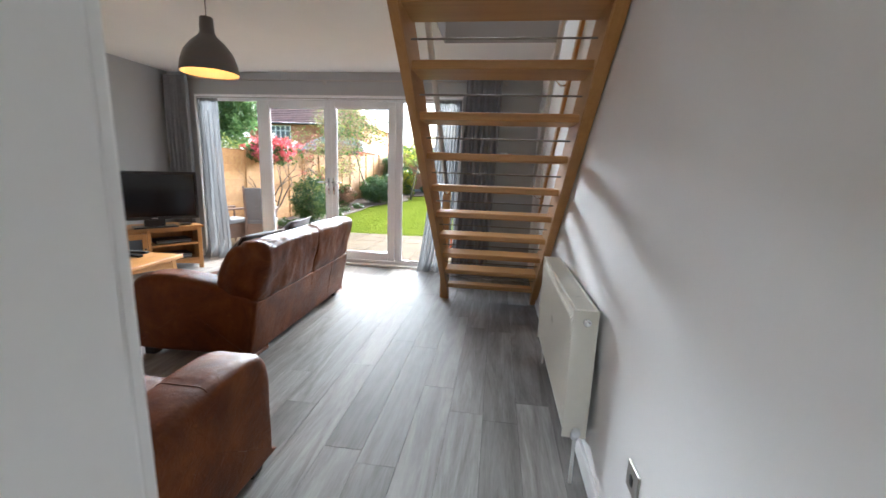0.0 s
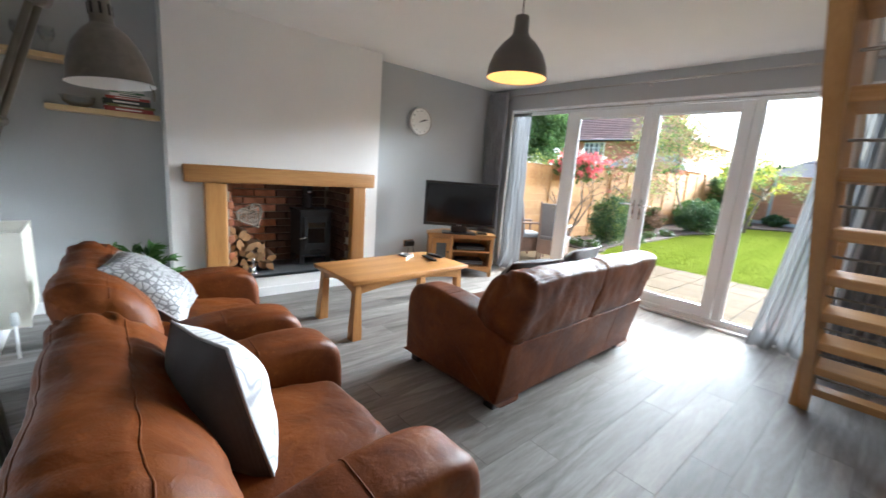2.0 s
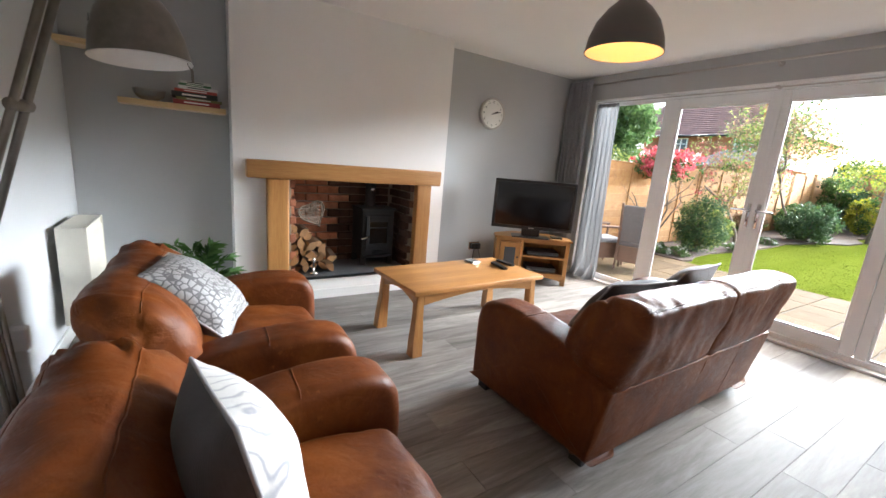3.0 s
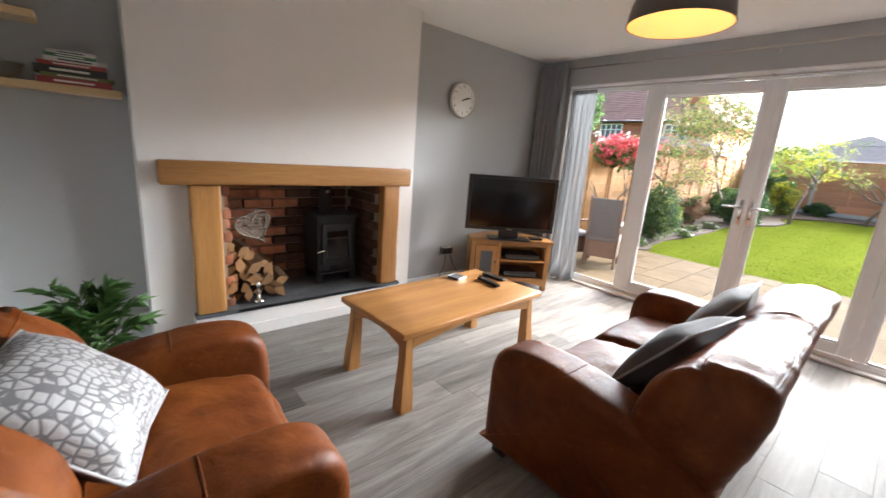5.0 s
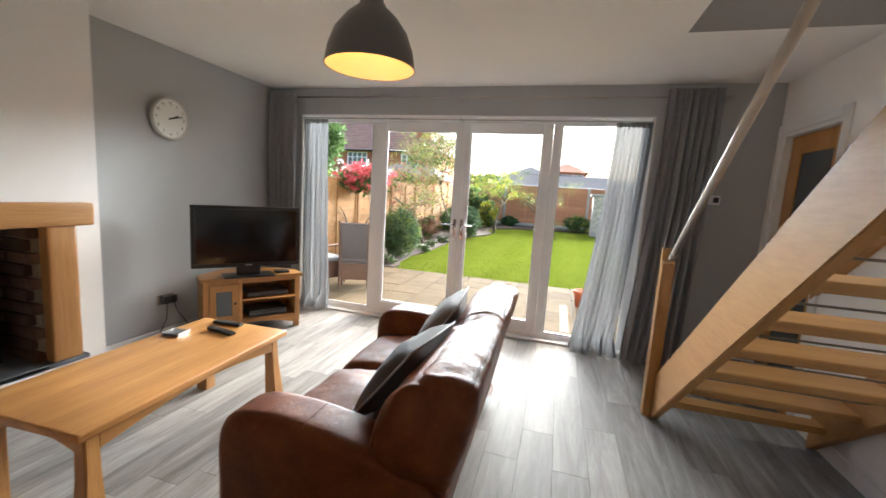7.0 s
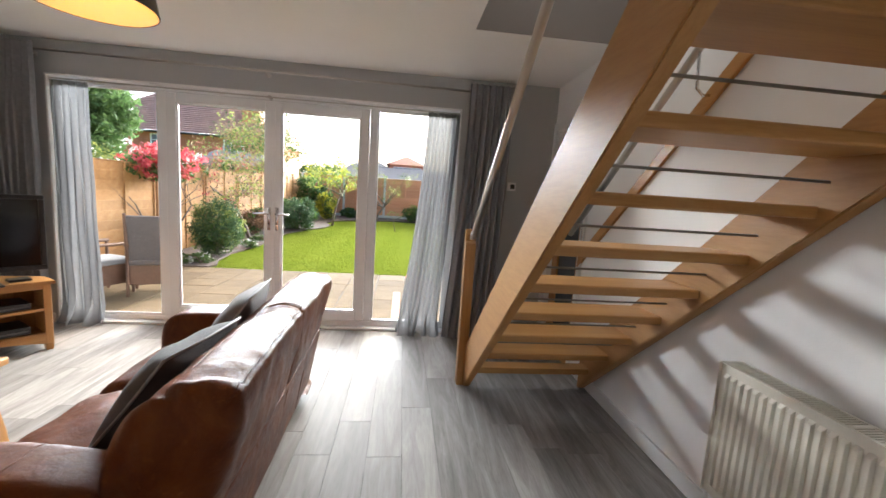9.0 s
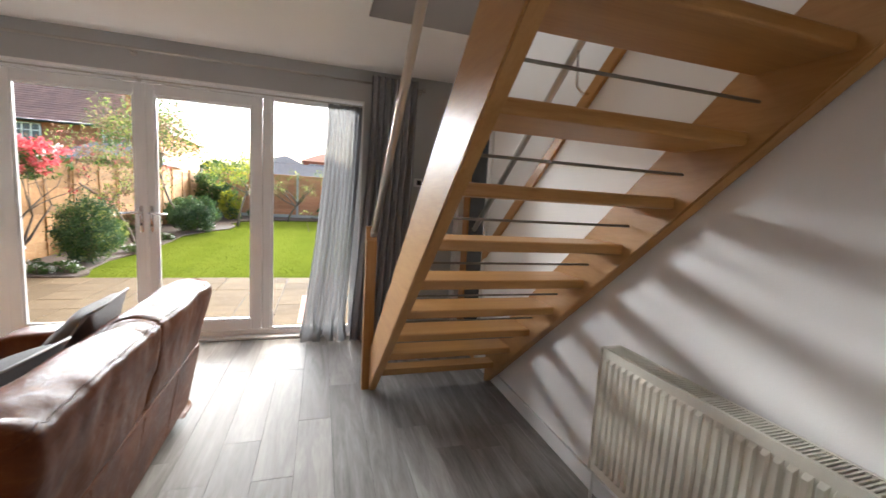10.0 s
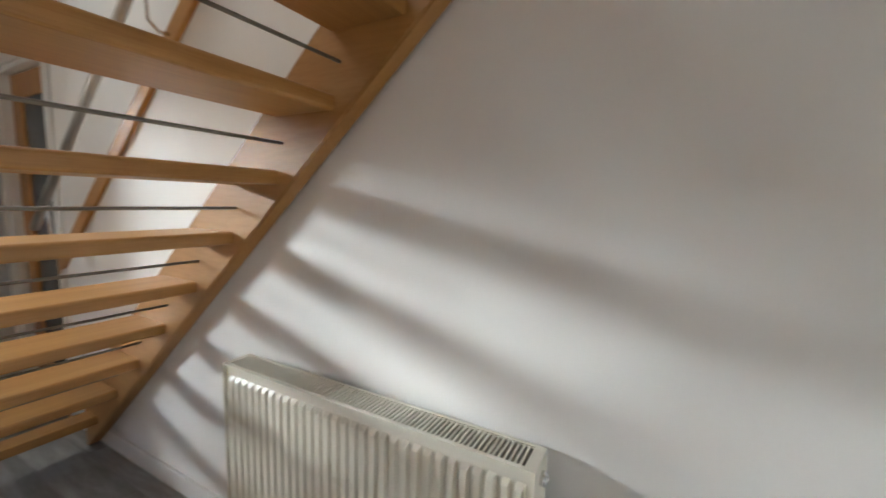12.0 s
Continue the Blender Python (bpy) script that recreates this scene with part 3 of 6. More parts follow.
part("frame", boxes((-0.10, -0.06, SY1 - 0.02, SY1 - 0.001, 3.2, 4.2), (0.50, 0.54, SY1 - 0.02, SY1 - 0.001, 3.2, 4.2), (-0.06, 0.50, SY1 - 0.02, SY1 - 0.001, 4.16, 4.2), (-0.06, 0.50, SY1 - 0.02, SY1 - 0.001, 3.2, 3.24)), M["upvc"], lw_)
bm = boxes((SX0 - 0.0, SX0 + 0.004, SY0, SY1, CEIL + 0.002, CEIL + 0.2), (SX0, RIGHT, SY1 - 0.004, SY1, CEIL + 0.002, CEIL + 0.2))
solo("stairwell_edge", bm, M["well"], "taupe edge of the stairwell opening", "trim", "structure")
# skirting
bm = boxes((RIGHT - 0.016, RIGHT, -1.5, 4.24, 0, 0.09), (RIGHT - 0.016, RIGHT, 5.09, BACK, 0, 0.09), (W1 + 0.02, RIGHT - 0.016, BACK - 0.016, BACK, 0, 0.09), (LEFT, W0 - 0.02, BACK - 0.016, BACK, 0, 0.09),
           (LEFT, LEFT + 0.016, 3.10, BACK - 0.016, 0, 0.09), (LEFT, LEFT + 0.016, NEAR + 0.016, 1.18, 0, 0.09), (LEFT, -0.12, NEAR, NEAR + 0.016, 0, 0.09),
           (-3.80, -3.784, 1.40, 2.95, 0, 0.085), (BREAST, BREAST + 0.016, 2.97, 3.115, 0, 0.085), (BREAST, BREAST + 0.016, 1.165, 1.38, 0, 0.085), (LEFT + 0.016, BREAST, 3.10, 3.116, 0, 0.085), r=0.004, seg=2)
solo("baseboard", bm, M["gloss"], "white gloss skirting board", "skirting", "structure")

# glazed garden doors: fixed side lights and two leaves
FY0, FY1 = 5.19, 5.25
win = thing("window_1", "white plastic framed french doors with two side lights", "glazed doors", kind="structure")
part("frame", boxes((W0, W0 + 0.06, FY0, FY1, 0.0, WTOP), (W1 - 0.06, W1, FY0, FY1, 0.0, WTOP), (W0 + 0.06, W1 - 0.06, FY0, FY1, 2.12, WTOP), (W0 + 0.06, W1 - 0.06, FY0, FY1, 0.0, 0.065),
                    (-2.905, -2.835, FY0, FY1, 0.065, 2.12), (-1.035, -0.965, FY0, FY1, 0.065, 2.12), r=0.006, seg=2), M["upvc"], win)
part("sill", boxes((W0, W1, FY0 - 0.085, FY0, 0.0, 0.022), r=0.006, seg=2), M["upvc"], win, "white threshold strip")
for x0, x1 in ((W0 + 0.06, -2.905), (-0.965, W1 - 0.06)):
    p_ = part("pane", boxes((x0, x1, 5.222, 5.226, 0.065, 2.12)), M["glass"], win, "clear glass pane")
    p_.visible_shadow = False
    part("bead", boxes((x0, x0 + 0.018, FY0 + 0.01, 5.222, 0.065, 2.12), (x1 - 0.018, x1, FY0 + 0.01, 5.222, 0.065, 2.12), (x0 + 0.018, x1 - 0.018, FY0 + 0.01, 5.222, 2.10, 2.12), (x0 + 0.018, x1 - 0.018, FY0 + 0.01, 5.222, 0.065, 0.085), r=0.003), M["upvc"], win)
for side, x0, x1 in ((1, -2.833, -1.907), (-1, -1.903, -1.037)):
    s, sr = (0.085, 0.068) if side == 1 else (0.068, 0.085)
    leaf = part("door_leaf", boxes((x0, x0 + s, FY0 - 0.012, FY1 - 0.012, 0.07, 2.115), (x1 - sr, x1, FY0 - 0.012, FY1 - 0.012, 0.07, 2.115), (x0 + s, x1 - sr, FY0 - 0.012, FY1 - 0.012, 2.03, 2.115), (x0 + s, x1 - sr, FY0 - 0.012, FY1 - 0.012, 0.07, 0.165), r=0.007, seg=2), M["upvc"], win)
    p_ = part("pane", boxes((x0 + s, x1 - sr, 5.212, 5.216, 0.165, 2.03)), M["glass"], leaf, "clear glass pane")
    p_.visible_shadow = False
    part("bead", boxes((x0 + s, x0 + s + 0.015, FY0 - 0.004, 5.211, 0.165, 2.03), (x1 - sr - 0.015, x1 - sr, FY0 - 0.004, 5.211, 0.165, 2.03), (x0 + s + 0.015, x1 - sr - 0.015, FY0 - 0.004, 5.211, 2.015, 2.03), (x0 + s + 0.015, x1 - sr - 0.015, FY0 - 0.004, 5.211, 0.165, 0.18), r=0.003), M["upvc"], leaf)
    hx = x1 - 0.034 if side == 1 else x0 + 0.034
    bm = boxes((hx - 0.014, hx + 0.014, FY0 - 0.022, FY0 - 0.012, 0.93, 1.15), r=0.005, seg=2)
    tube(bm, [(hx, FY0 - 0.02, 1.09), (hx, FY0 - 0.06, 1.09), (hx - side * 0.02, FY0 - 0.068, 1.09), (hx - side * 0.125, FY0 - 0.065, 1.086)], [0.01, 0.01, 0.011, 0.008], 10)
    part("handle", bm, M["chrome"], leaf, "chrome lever handle", True)
    part("keyhole", boxes((hx - 0.006, hx + 0.006, FY0 - 0.024, FY0 - 0.021, 0.985, 1.005)), M["black"], leaf)
part("astragal", boxes((-1.922, -1.888, FY0 - 0.022, FY0 - 0.011, 0.07, 2.115), r=0.005, seg=2), M["upvc"], win)

# inner door by the stairs
door = thing("door_1", "oak door with a tall dark glass panel, closed in a white frame", "door", kind="structure")
part("architrave", boxes((RIGHT - 0.018, RIGHT, DOOR0 - 0.07, DOOR0, 0, DOORTOP + 0.07), (RIGHT - 0.018, RIGHT, DOOR1, BACK - 0.002, 0, DOORTOP + 0.07), (RIGHT - 0.018, RIGHT, DOOR0, DOOR1, DOORTOP, DOORTOP + 0.07), r=0.005, seg=2), M["gloss"], door, "white gloss architrave")
part("lining", boxes((RIGHT, RIGHT + 0.12, DOOR0 + 0.0, DOOR0 + 0.025, 0, DOORTOP), (RIGHT, RIGHT + 0.12, DOOR1 - 0.025, DOOR1, 0, DOORTOP), (RIGHT, RIGHT + 0.12, DOOR0 + 0.025, DOOR1 - 0.025, DOORTOP - 0.025, DOORTOP)), M["gloss"], door)
part("threshold", boxes((RIGHT + 0.001, RIGHT + 0.12, DOOR0, DOOR1, -0.13, -0.001)), M["oak_y"], door, "oak threshold strip")
d0, d1, dt = DOOR0 + 0.028, DOOR1 - 0.028, DOORTOP - 0.028
leaf = part("door_leaf", boxes((RIGHT + 0.05, RIGHT + 0.09, d0, d0 + 0.13, 0.006, dt), (RIGHT + 0.05, RIGHT + 0.09, d1 - 0.13, d1, 0.006, dt), (RIGHT + 0.05, RIGHT + 0.09, d0 + 0.13, d1 - 0.13, dt - 0.14, dt), (RIGHT + 0.05, RIGHT + 0.09, d0 + 0.13, d1 - 0.13, 0.006, 0.22), r=0.004), M["oak_z"], door, "oak stiles and rails")
part("pane", boxes((RIGHT + 0.066, RIGHT + 0.074, d0 + 0.13, d1 - 0.13, 0.22, dt - 0.14)), M["pane_dark"], leaf, "dark glass panel")
bm = tube(bmesh.new(), [(RIGHT + 0.05, d0 + 0.06, 1.0), (RIGHT, d0 + 0.06, 1.0), (RIGHT - 0.005, d0 + 0.08, 1.0), (RIGHT - 0.005, d0 + 0.18, 1.0)], 0.009)
part("handle", bm, M["steel"], leaf, "steel lever handle", True)


# ---- the stairs ----
RISE, GO, SLOPE = 0.1978, 0.2275, 0.868
stairs = thing("open_stairs", "open-tread beech staircase with steel rods and steel handrails", "staircase")


def stringer(name, x0, x1):
    low = lambda y: SLOPE * (3.975 - y)
    y_top = 0.9
    out = [(3.976, 0.0), (3.988, 0.0), (3.988, low(3.988) + 0.318), (y_top, low(y_top) + 0.318), (y_top, low(y_top))]
    return part(name, prism(bmesh.new(), out, x0, x1, "x", 0.005), M["stair_y"], stairs, "varnished beech stringer")


stringer("stringer", -0.199, -0.152)
stringer("stringer", 0.664, 0.724)
tread = boxes((-0.175, 0.672, 0.0, 0.236, 0.0, 0.042), r=0.009, seg=3)
tread_mesh = bpy.data.meshes.new("tread")
tread.to_mesh(tread_mesh)
tread.free()
tread_mesh.materials.append(M["stair_x"])
rod = tube(bmesh.new(), [(-0.17, 0, 0), (0.67, 0, 0)], 0.005, 8)
rod_mesh = bpy.data.meshes.new("rod")
rod.to_mesh(rod_mesh)
rod.free()
rod_mesh.materials.append(M["gunmetal"])
for n in range(12):
    y, z = 3.8375 - GO * n, 0.163 + RISE * n
    shared_part("tread", tread_mesh, stairs, (0, y, z), scale=(1, 0.45 if n == 0 else 1, 1))
    shared_part("rod", rod_mesh, stairs, (0, y - 0.02, z + 0.121))
out = [(3.991, 0.0), (4.071, 0.0), (4.071, 1.135), (4.04, 1.135), (4.024, 1.055), (3.991, 1.04)]
part("newel_post", prism(bmesh.new(), out, -0.248, -0.178, "x", 0.004), M["stair_z"], stairs, "beech newel post with a notched top")
bm = bmesh.new()
rz = lambda y: 0.86 * (5.23 - y)
tube(bm, [(-0.205, y, rz(y)) for y in (3.945, 3.4, 2.8, 2.0, 1.15)], 0.0215, 14)
part("handrail", bm, M["steel"], stairs, "brushed steel tube handrail", True)
bm = bmesh.new()
tube(bm, [(-0.205, 3.95, rz(3.945)), (-0.208, 3.975, rz(3.945) - 0.03), (-0.212, 4.0, rz(3.945) - 0.03)], 0.012)
lathe(bm, [(0.001, -0.02), (0.024, -0.02), (0.024, 0.02), (0.001, 0.02)], 16)
bmesh.ops.transform(bm, matrix=AT((-0.205, 3.945, rz(3.945))) @ RX(41), verts=bm.verts[-64:])
part("rail_bracket", bm, M["steel"], stairs, "", True)
# the wall rail on its board
wz = lambda y: 2.098 - 0.826 * (y - 2.852)
bm = bmesh.new()
prism(bm, [(4.30, wz(4.30) - 0.045), (4.30, wz(4.30) + 0.045), (1.5, wz(1.5) + 0.045), (1.5, wz(1.5) - 0.045)], RIGHT - 0.022, RIGHT - 0.001, "x", 0.003)
wall_rail = thing("wall_handrail", "steel handrail on a beech board fixed to the wall", "handrail")
part("board", bm, M["stair_y"], wall_rail, "varnished beech board")
sz_ = lambda y: 2.165 - 0.823 * (y - 3.03)
part("rail", tube(bmesh.new(), [(0.63, y, sz_(y)) for y in (4.30, 3.4, 2.4, 1.6)], 0.0195, 12), M["steel"], wall_rail, "brushed steel tube", True)
for y in (4.12, 3.1, 2.1):
    part("bracket", tube(bmesh.new(), [(RIGHT - 0.02, y, wz(y) + 0.005), (0.675, y, wz(y) - 0.0), (0.64, y, wz(y) + 0.03), (0.63, y, sz_(y) - 0.01)], 0.007, 8), M["chrome"], wall_rail, "", True)


# ---- radiators ----
def radiator(at, length, z0, z1, deep, group="radiators", label="cream panel radiator with a ribbed front and top grille"):
    """Local: front towards -y, running along x from 0, wall at +y."""
    r = thing("radiator", label, "radiator", at, group)
    n = int(length / 0.0335)
    step = (length - 0.03) / n
    prof = [(0.0, 0.0)]
    for i in range(n):
        x = 0.015 + i * step
        prof += [(x + step * 0.10, 0.0), (x + step * 0.28, -0.010), (x + step * 0.72, -0.010), (x + step * 0.90, 0.0)]
    prof.append((length, 0.0))
    bm = bmesh.new()
    rows = [(z0, 0), (z0 + 0.035, 0), (z0 + 0.05, 1), (z1 - 0.055, 1), (z1 - 0.04, 0), (z1, 0)]
    grid = [[bm.verts.new((x, y * k + 0.012, z)) for x, y in prof] for z, k in rows]
    for a, c in zip(grid, grid[1:]):
        for i in range(len(prof) - 1):
            bm.faces.new((a[i], a[i + 1], c[i + 1], c[i]))
    part("front_panel", bm, M["radiator"], r)
    part("side_panel", boxes((-0.003, 0.0, 0.0, deep, z0, z1), r=0.001), M["radiator"], r)
    part("side_panel", boxes((length, length + 0.003, 0.0, deep, z0, z1), r=0.001), M["radiator"], r)
    part("back_panel", boxes((0, length, deep - 0.012, deep - 0.002, z0 + 0.01, z1 - 0.005)), M["radiator"], r)
    bm = boxes((0, length, 0.0, 0.012, z1 - 0.003, z1), (0, length, deep - 0.010, deep, z1 - 0.003, z1), (0, 0.02, 0.012, deep - 0.01, z1 - 0.003, z1), (length - 0.02, length, 0.012, deep - 0.01, z1 - 0.003, z1), (length * 0.43, length * 0.43 + 0.014, 0.012, deep - 0.01, z1 - 0.003, z1))
    x = 0.026
    while x < length - 0.02:
        box(bm, x, x + 0.005, 0.012, deep - 0.01, z1 - 0.006, z1 - 0.001)
        x += 0.0125
    part("top_grille", bm, M["radiator"], r)
    # Solid near-black block puts the shade between the panels into colour.
    part("shade_block", boxes((0.01, length - 0.01, 0.03, deep - 0.02, z0 + 0.03, z1 - 0.05)), M["dark_gap"], r)
    bm = lathe(bmesh.new(), [(0.001, 0.0), (0.016, 0.0), (0.016, 0.012), (0.010, 0.014), (0.010, 0.006), (0.001, 0.006)], 18)
    part("valve_plug", moved(bm, AT((length + 0.003, deep * 0.55, z1 - 0.045)) @ pose(0, 0, 0, 0, 90)), M["chrome"], r, "steel blanking plug", True)
    bm = lathe(bmesh.new(), [(0.001, 0.0), (0.017, 0.0), (0.019, 0.045), (0.014, 0.06), (0.001, 0.062)], 16)
    part("valve", moved(bm, AT((length + 0.012, deep * 0.5, z0 + 0.012)) @ pose(0, 0, 0, 0, 35)), M["upvc"], r, "white valve cap", True)
    for x in (-0.025, length + 0.02):
        bm = tube(bmesh.new(), [(x, deep * 0.5, 0.0), (x, deep * 0.5, z0 + 0.03)], 0.0075, 10)
        tube(bm, [(x, deep * 0.5, z0 + 0.03), (0.01 if x < 0 else length - 0.01, deep * 0.5, z0 + 0.035)], 0.011, 10)
        part("pipe", bm, M["gloss"], r, "", True)
    bm = lathe(bmesh.new(), [(0.001, 0.0), (0.018, 0.0), (0.02, 0.05), (0.015, 0.075), (0.001, 0.078)], 16)
    part("thermostat_head", moved(bm, AT((-0.028, deep * 0.5, z0 + 0.03))), M["upvc"], r, "white thermostatic valve head", True)
    return r


# front faces -x for the one on the right wall
radiator(AT((0.605, 2.692, 0)) @ RZ(-90), 1.05, 0.20, 0.760, 0.10)
radiator(AT((-3.30, 0.385, 0)) @ RZ(180), 0.50, 0.18, 0.757, 0.135, label="cream panel radiator on the pale grey wall")


# ---- fireplace ----
mantel = thing("mantelpiece", "chunky oak beam fireplace surround with two posts", "mantelpiece")


def wobble(bm, amt, seed):
    for v_ in bm.verts:
        v_.co += amt * Vector(noise.noise_vector(v_.co * 4 + Vector((seed, 0, seed))))
    return bm


def beam(x0, x1, y0, y1, z0, z1, seed):
    bm = soft_box(x1 - x0, y1 - y0, z1 - z0, 0.012, wrinkle=0.003, seed=seed, cells=6, corner=2)
    return moved(bm, AT(((x0 + x1) / 2, (y0 + y1) / 2, (z0 + z1) / 2)))


part("lintel", beam(BREAST, -3.765, 1.265, 3.012, 1.050, 1.193, 3), M["oak_y"], mantel, "rough oak lintel beam", True)
part("post", beam(BREAST, -3.782, 1.41, 1.578, 0.214, 1.054, 5), M["oak_z"], mantel, "", True)
part("post", beam(BREAST, -3.782, 2.762, 2.92, 0.214, 1.054, 9), M["oak_z"], mantel, "", True)

# log burner
stove = thing("log_burner", "black cast-iron log burner with a glass door", "stove", AT((-4.16, 2.475, 0.215)))
part("body", boxes((-0.16, 0.135, -0.17, 0.17, 0.085, 0.555), r=0.008, seg=2), M["iron"], stove)
part("top_plate", boxes((-0.175, 0.155, -0.185, 0.185, 0.555, 0.575), r=0.005, seg=2), M["iron"], stove)
bm = boxes((0.135, 0.155, -0.135, -0.095, 0.16, 0.50), (0.135, 0.155, 0.095, 0.135, 0.16, 0.50), (0.135, 0.155, -0.095, 0.095, 0.44, 0.50), (0.135, 0.155, -0.095, 0.095, 0.16, 0.22), r=0.004, seg=2)
sd = part("door", bm, M["iron"], stove, "cast-iron door frame")
part("door_glass", boxes((0.137, 0.142, -0.095, 0.095, 0.22, 0.44)), M["screen"], sd, "sooty glass")
part("door_bar", boxes((0.140, 0.148, -0.095, 0.095, 0.375, 0.385)), M["iron"], sd)
bm = tube(bmesh.new(), [(0.15, -0.115, 0.30), (0.185, -0.115, 0.30), (0.20, -0.14, 0.295), (0.215, -0.205, 0.285)], [0.006, 0.006, 0.008, 0.009], 10)
part("door_handle", bm, M["chrome"], sd, "steel handle", True)
part("ash_lip", boxes((0.13, 0.175, -0.15, 0.15, 0.085, 0.10), r=0.003), M["iron"], stove)
bm = lathe(bmesh.new(), [(0.001, 0.0), (0.05, 0.0), (0.05, 0.006), (0.001, 0.009)], 24)
part("air_vent", moved(bm, AT((0.135, 0, 0.128)) @ pose(0, 0, 0, 0, 90) @ Matrix.Diagonal((0.5, 1.2, 1, 1))), M["iron"], stove, "", True)
for x in (-0.13, 0.11):
    for y in (-0.145, 0.145):
        part("leg", prism(bmesh.new(), [(y - 0.028, 0.0), (y + 0.028, 0.0), (y + 0.022, 0.09), (y - 0.022, 0.09)], x - 0.02, x + 0.02, "x", 0.004), M["iron"], stove)
bm = lathe(bmesh.new(), [(0.06, 0.57), (0.06, 0.60), (0.052, 0.605), (0.052, 0.845)], 24)
part("flue_pipe", moved(bm, AT((-0.06, -0.02, 0))), M["iron"], stove, "black flue pipe", True)
bm = lathe(bmesh.new(), [(0.001, 0.0), (0.022, 0.0), (0.024, 0.012), (0.001, 0.016)], 16)
part("flue_gauge", moved(bm, AT((-0.006, -0.02, 0.74)) @ pose(0, 0, 0, 0, 90)), M["chrome"], stove, "round flue thermometer", True)

# split logs stacked beside the stove
rng = random.Random(4)
log_specs = []
for row, (z, count, y_a, y_b) in enumerate(((0.26, 5, 1.63, 2.03), (0.335, 5, 1.61, 2.0), (0.41, 4, 1.61, 1.93), (0.48, 4, 1.60, 1.87), (0.55, 3, 1.60, 1.80), (0.615, 2, 1.60, 1.70))):
    for i in range(count):
        log_specs.append((y_a + (y_b - y_a) * (i + 0.5) / count + rng.uniform(-0.012, 0.012), z + rng.uniform(-0.01, 0.01)))
for y, z in log_specs:
    long_ = rng.uniform(0.20, 0.27)
    rad = rng.uniform(0.040, 0.056)
    lg = thing("log", "split firewood log with pale cut end and bark", "firewood", AT((-4.03 + rng.uniform(-0.02, 0.05), y, z)) @ pose(0, 0, 0, rng.uniform(0, 360), rng.uniform(-6, 6), rng.uniform(-12, 12)), "stack of firewood")
    half_ = rng.random() < 0.9
    wedge = rng.choice((0.55, 0.75, 1.0))
    rad *= 1.25 if half_ else 0.9
    angs = [math.pi * wedge * k / 7 for k in range(8)] if half_ else [2 * math.pi * k / 12 for k in range(12)]
    pts = [(rad * math.cos(a) * rng.uniform(0.88, 1.08), (rad * math.sin(a) - (rad * 0.4 if half_ else 0)) * rng.uniform(0.9, 1.1)) for a in angs]
    if half_ and wedge < 1:
        pts.append((0.0, -rad * 0.4))
    part("wood", prism(bmesh.new(), pts, -long_ / 2, long_ / 2, "x"), M["cut_wood"], lg)
    bm = bmesh.new()
    rows = [[bm.verts.new((x, a * 1.05, c * 1.05)) for a, c in pts] for x in (-long_ / 2 + 0.004, long_ / 2 - 0.004)]
    for k in range(len(pts) - 1):
        bm.faces.new((rows[0][k], rows[0][k + 1], rows[1][k + 1], rows[1][k]))
    part("bark", bm, M["bark"], lg, "rough brown bark")

# wicker heart leaning on the logs
heart = bmesh.new()
hp = lambda t: Vector((0, 0.0075 * 16 * math.sin(t) ** 3, 0.0075 * (13 * math.cos(t) - 5 * math.cos(2 * t) - 2 * math.cos(3 * t) - math.cos(4 * t))))
for off in (0, 0.008, -0.008):
    tube(heart, [hp(2 * math.pi * k / 40) * (1 + off * 4) + Vector((off, 0, 0)) for k in range(41)], 0.0065, 6, False)
for k in range(90):
    a, c = hp(rng.uniform(0, 6.28)), hp(rng.uniform(0, 6.28))
    tube(heart, [a + Vector((rng.uniform(-.012, .012), 0, 0)), (a + c) / 2 + Vector((rng.uniform(.0, .022), 0, 0)), c], 0.0034, 5, False)
solo("wicker_heart", heart, M["wicker"], "pale woven wicker heart leaning on the firewood", "ornament", at=AT((-3.97, 1.815, 0.745)) @ pose(0, 0, 0, 22, -14, 8))

# small brass companion set figure by the logs
bm = lathe(bmesh.new(), [(0.001, 0), (0.035, 0), (0.037, 0.01), (0.012, 0.02), (0.008, 0.10), (0.012, 0.105), (0.02, 0.13), (0.012, 0.15), (0.001, 0.155)], 16)
solo("fireside_ornament", bm, M["chrome"], "small shiny metal ornament on the hearth", "ornament", smooth=True, at=AT((-3.86, 1.80, 0.215)))


# ---- leather seats ----
def smooth_outline(pts, per=5):
    """A closed outline rounded through its points."""
    out, n = [], len(pts)
    for i in range(n):
        p0, p1, p2, p3 = (Vector(pts[(i + k) % n]) for k in (-1, 0, 1, 2))
        for k in range(per):
            t = k / per
            out.append(0.5 * (2 * p1 + (p2 - p0) * t + (2 * p0 - 5 * p1 + 4 * p2 - p3) * t * t + (3 * p1 - p0 - 3 * p2 + p3) * t ** 3))
    return out


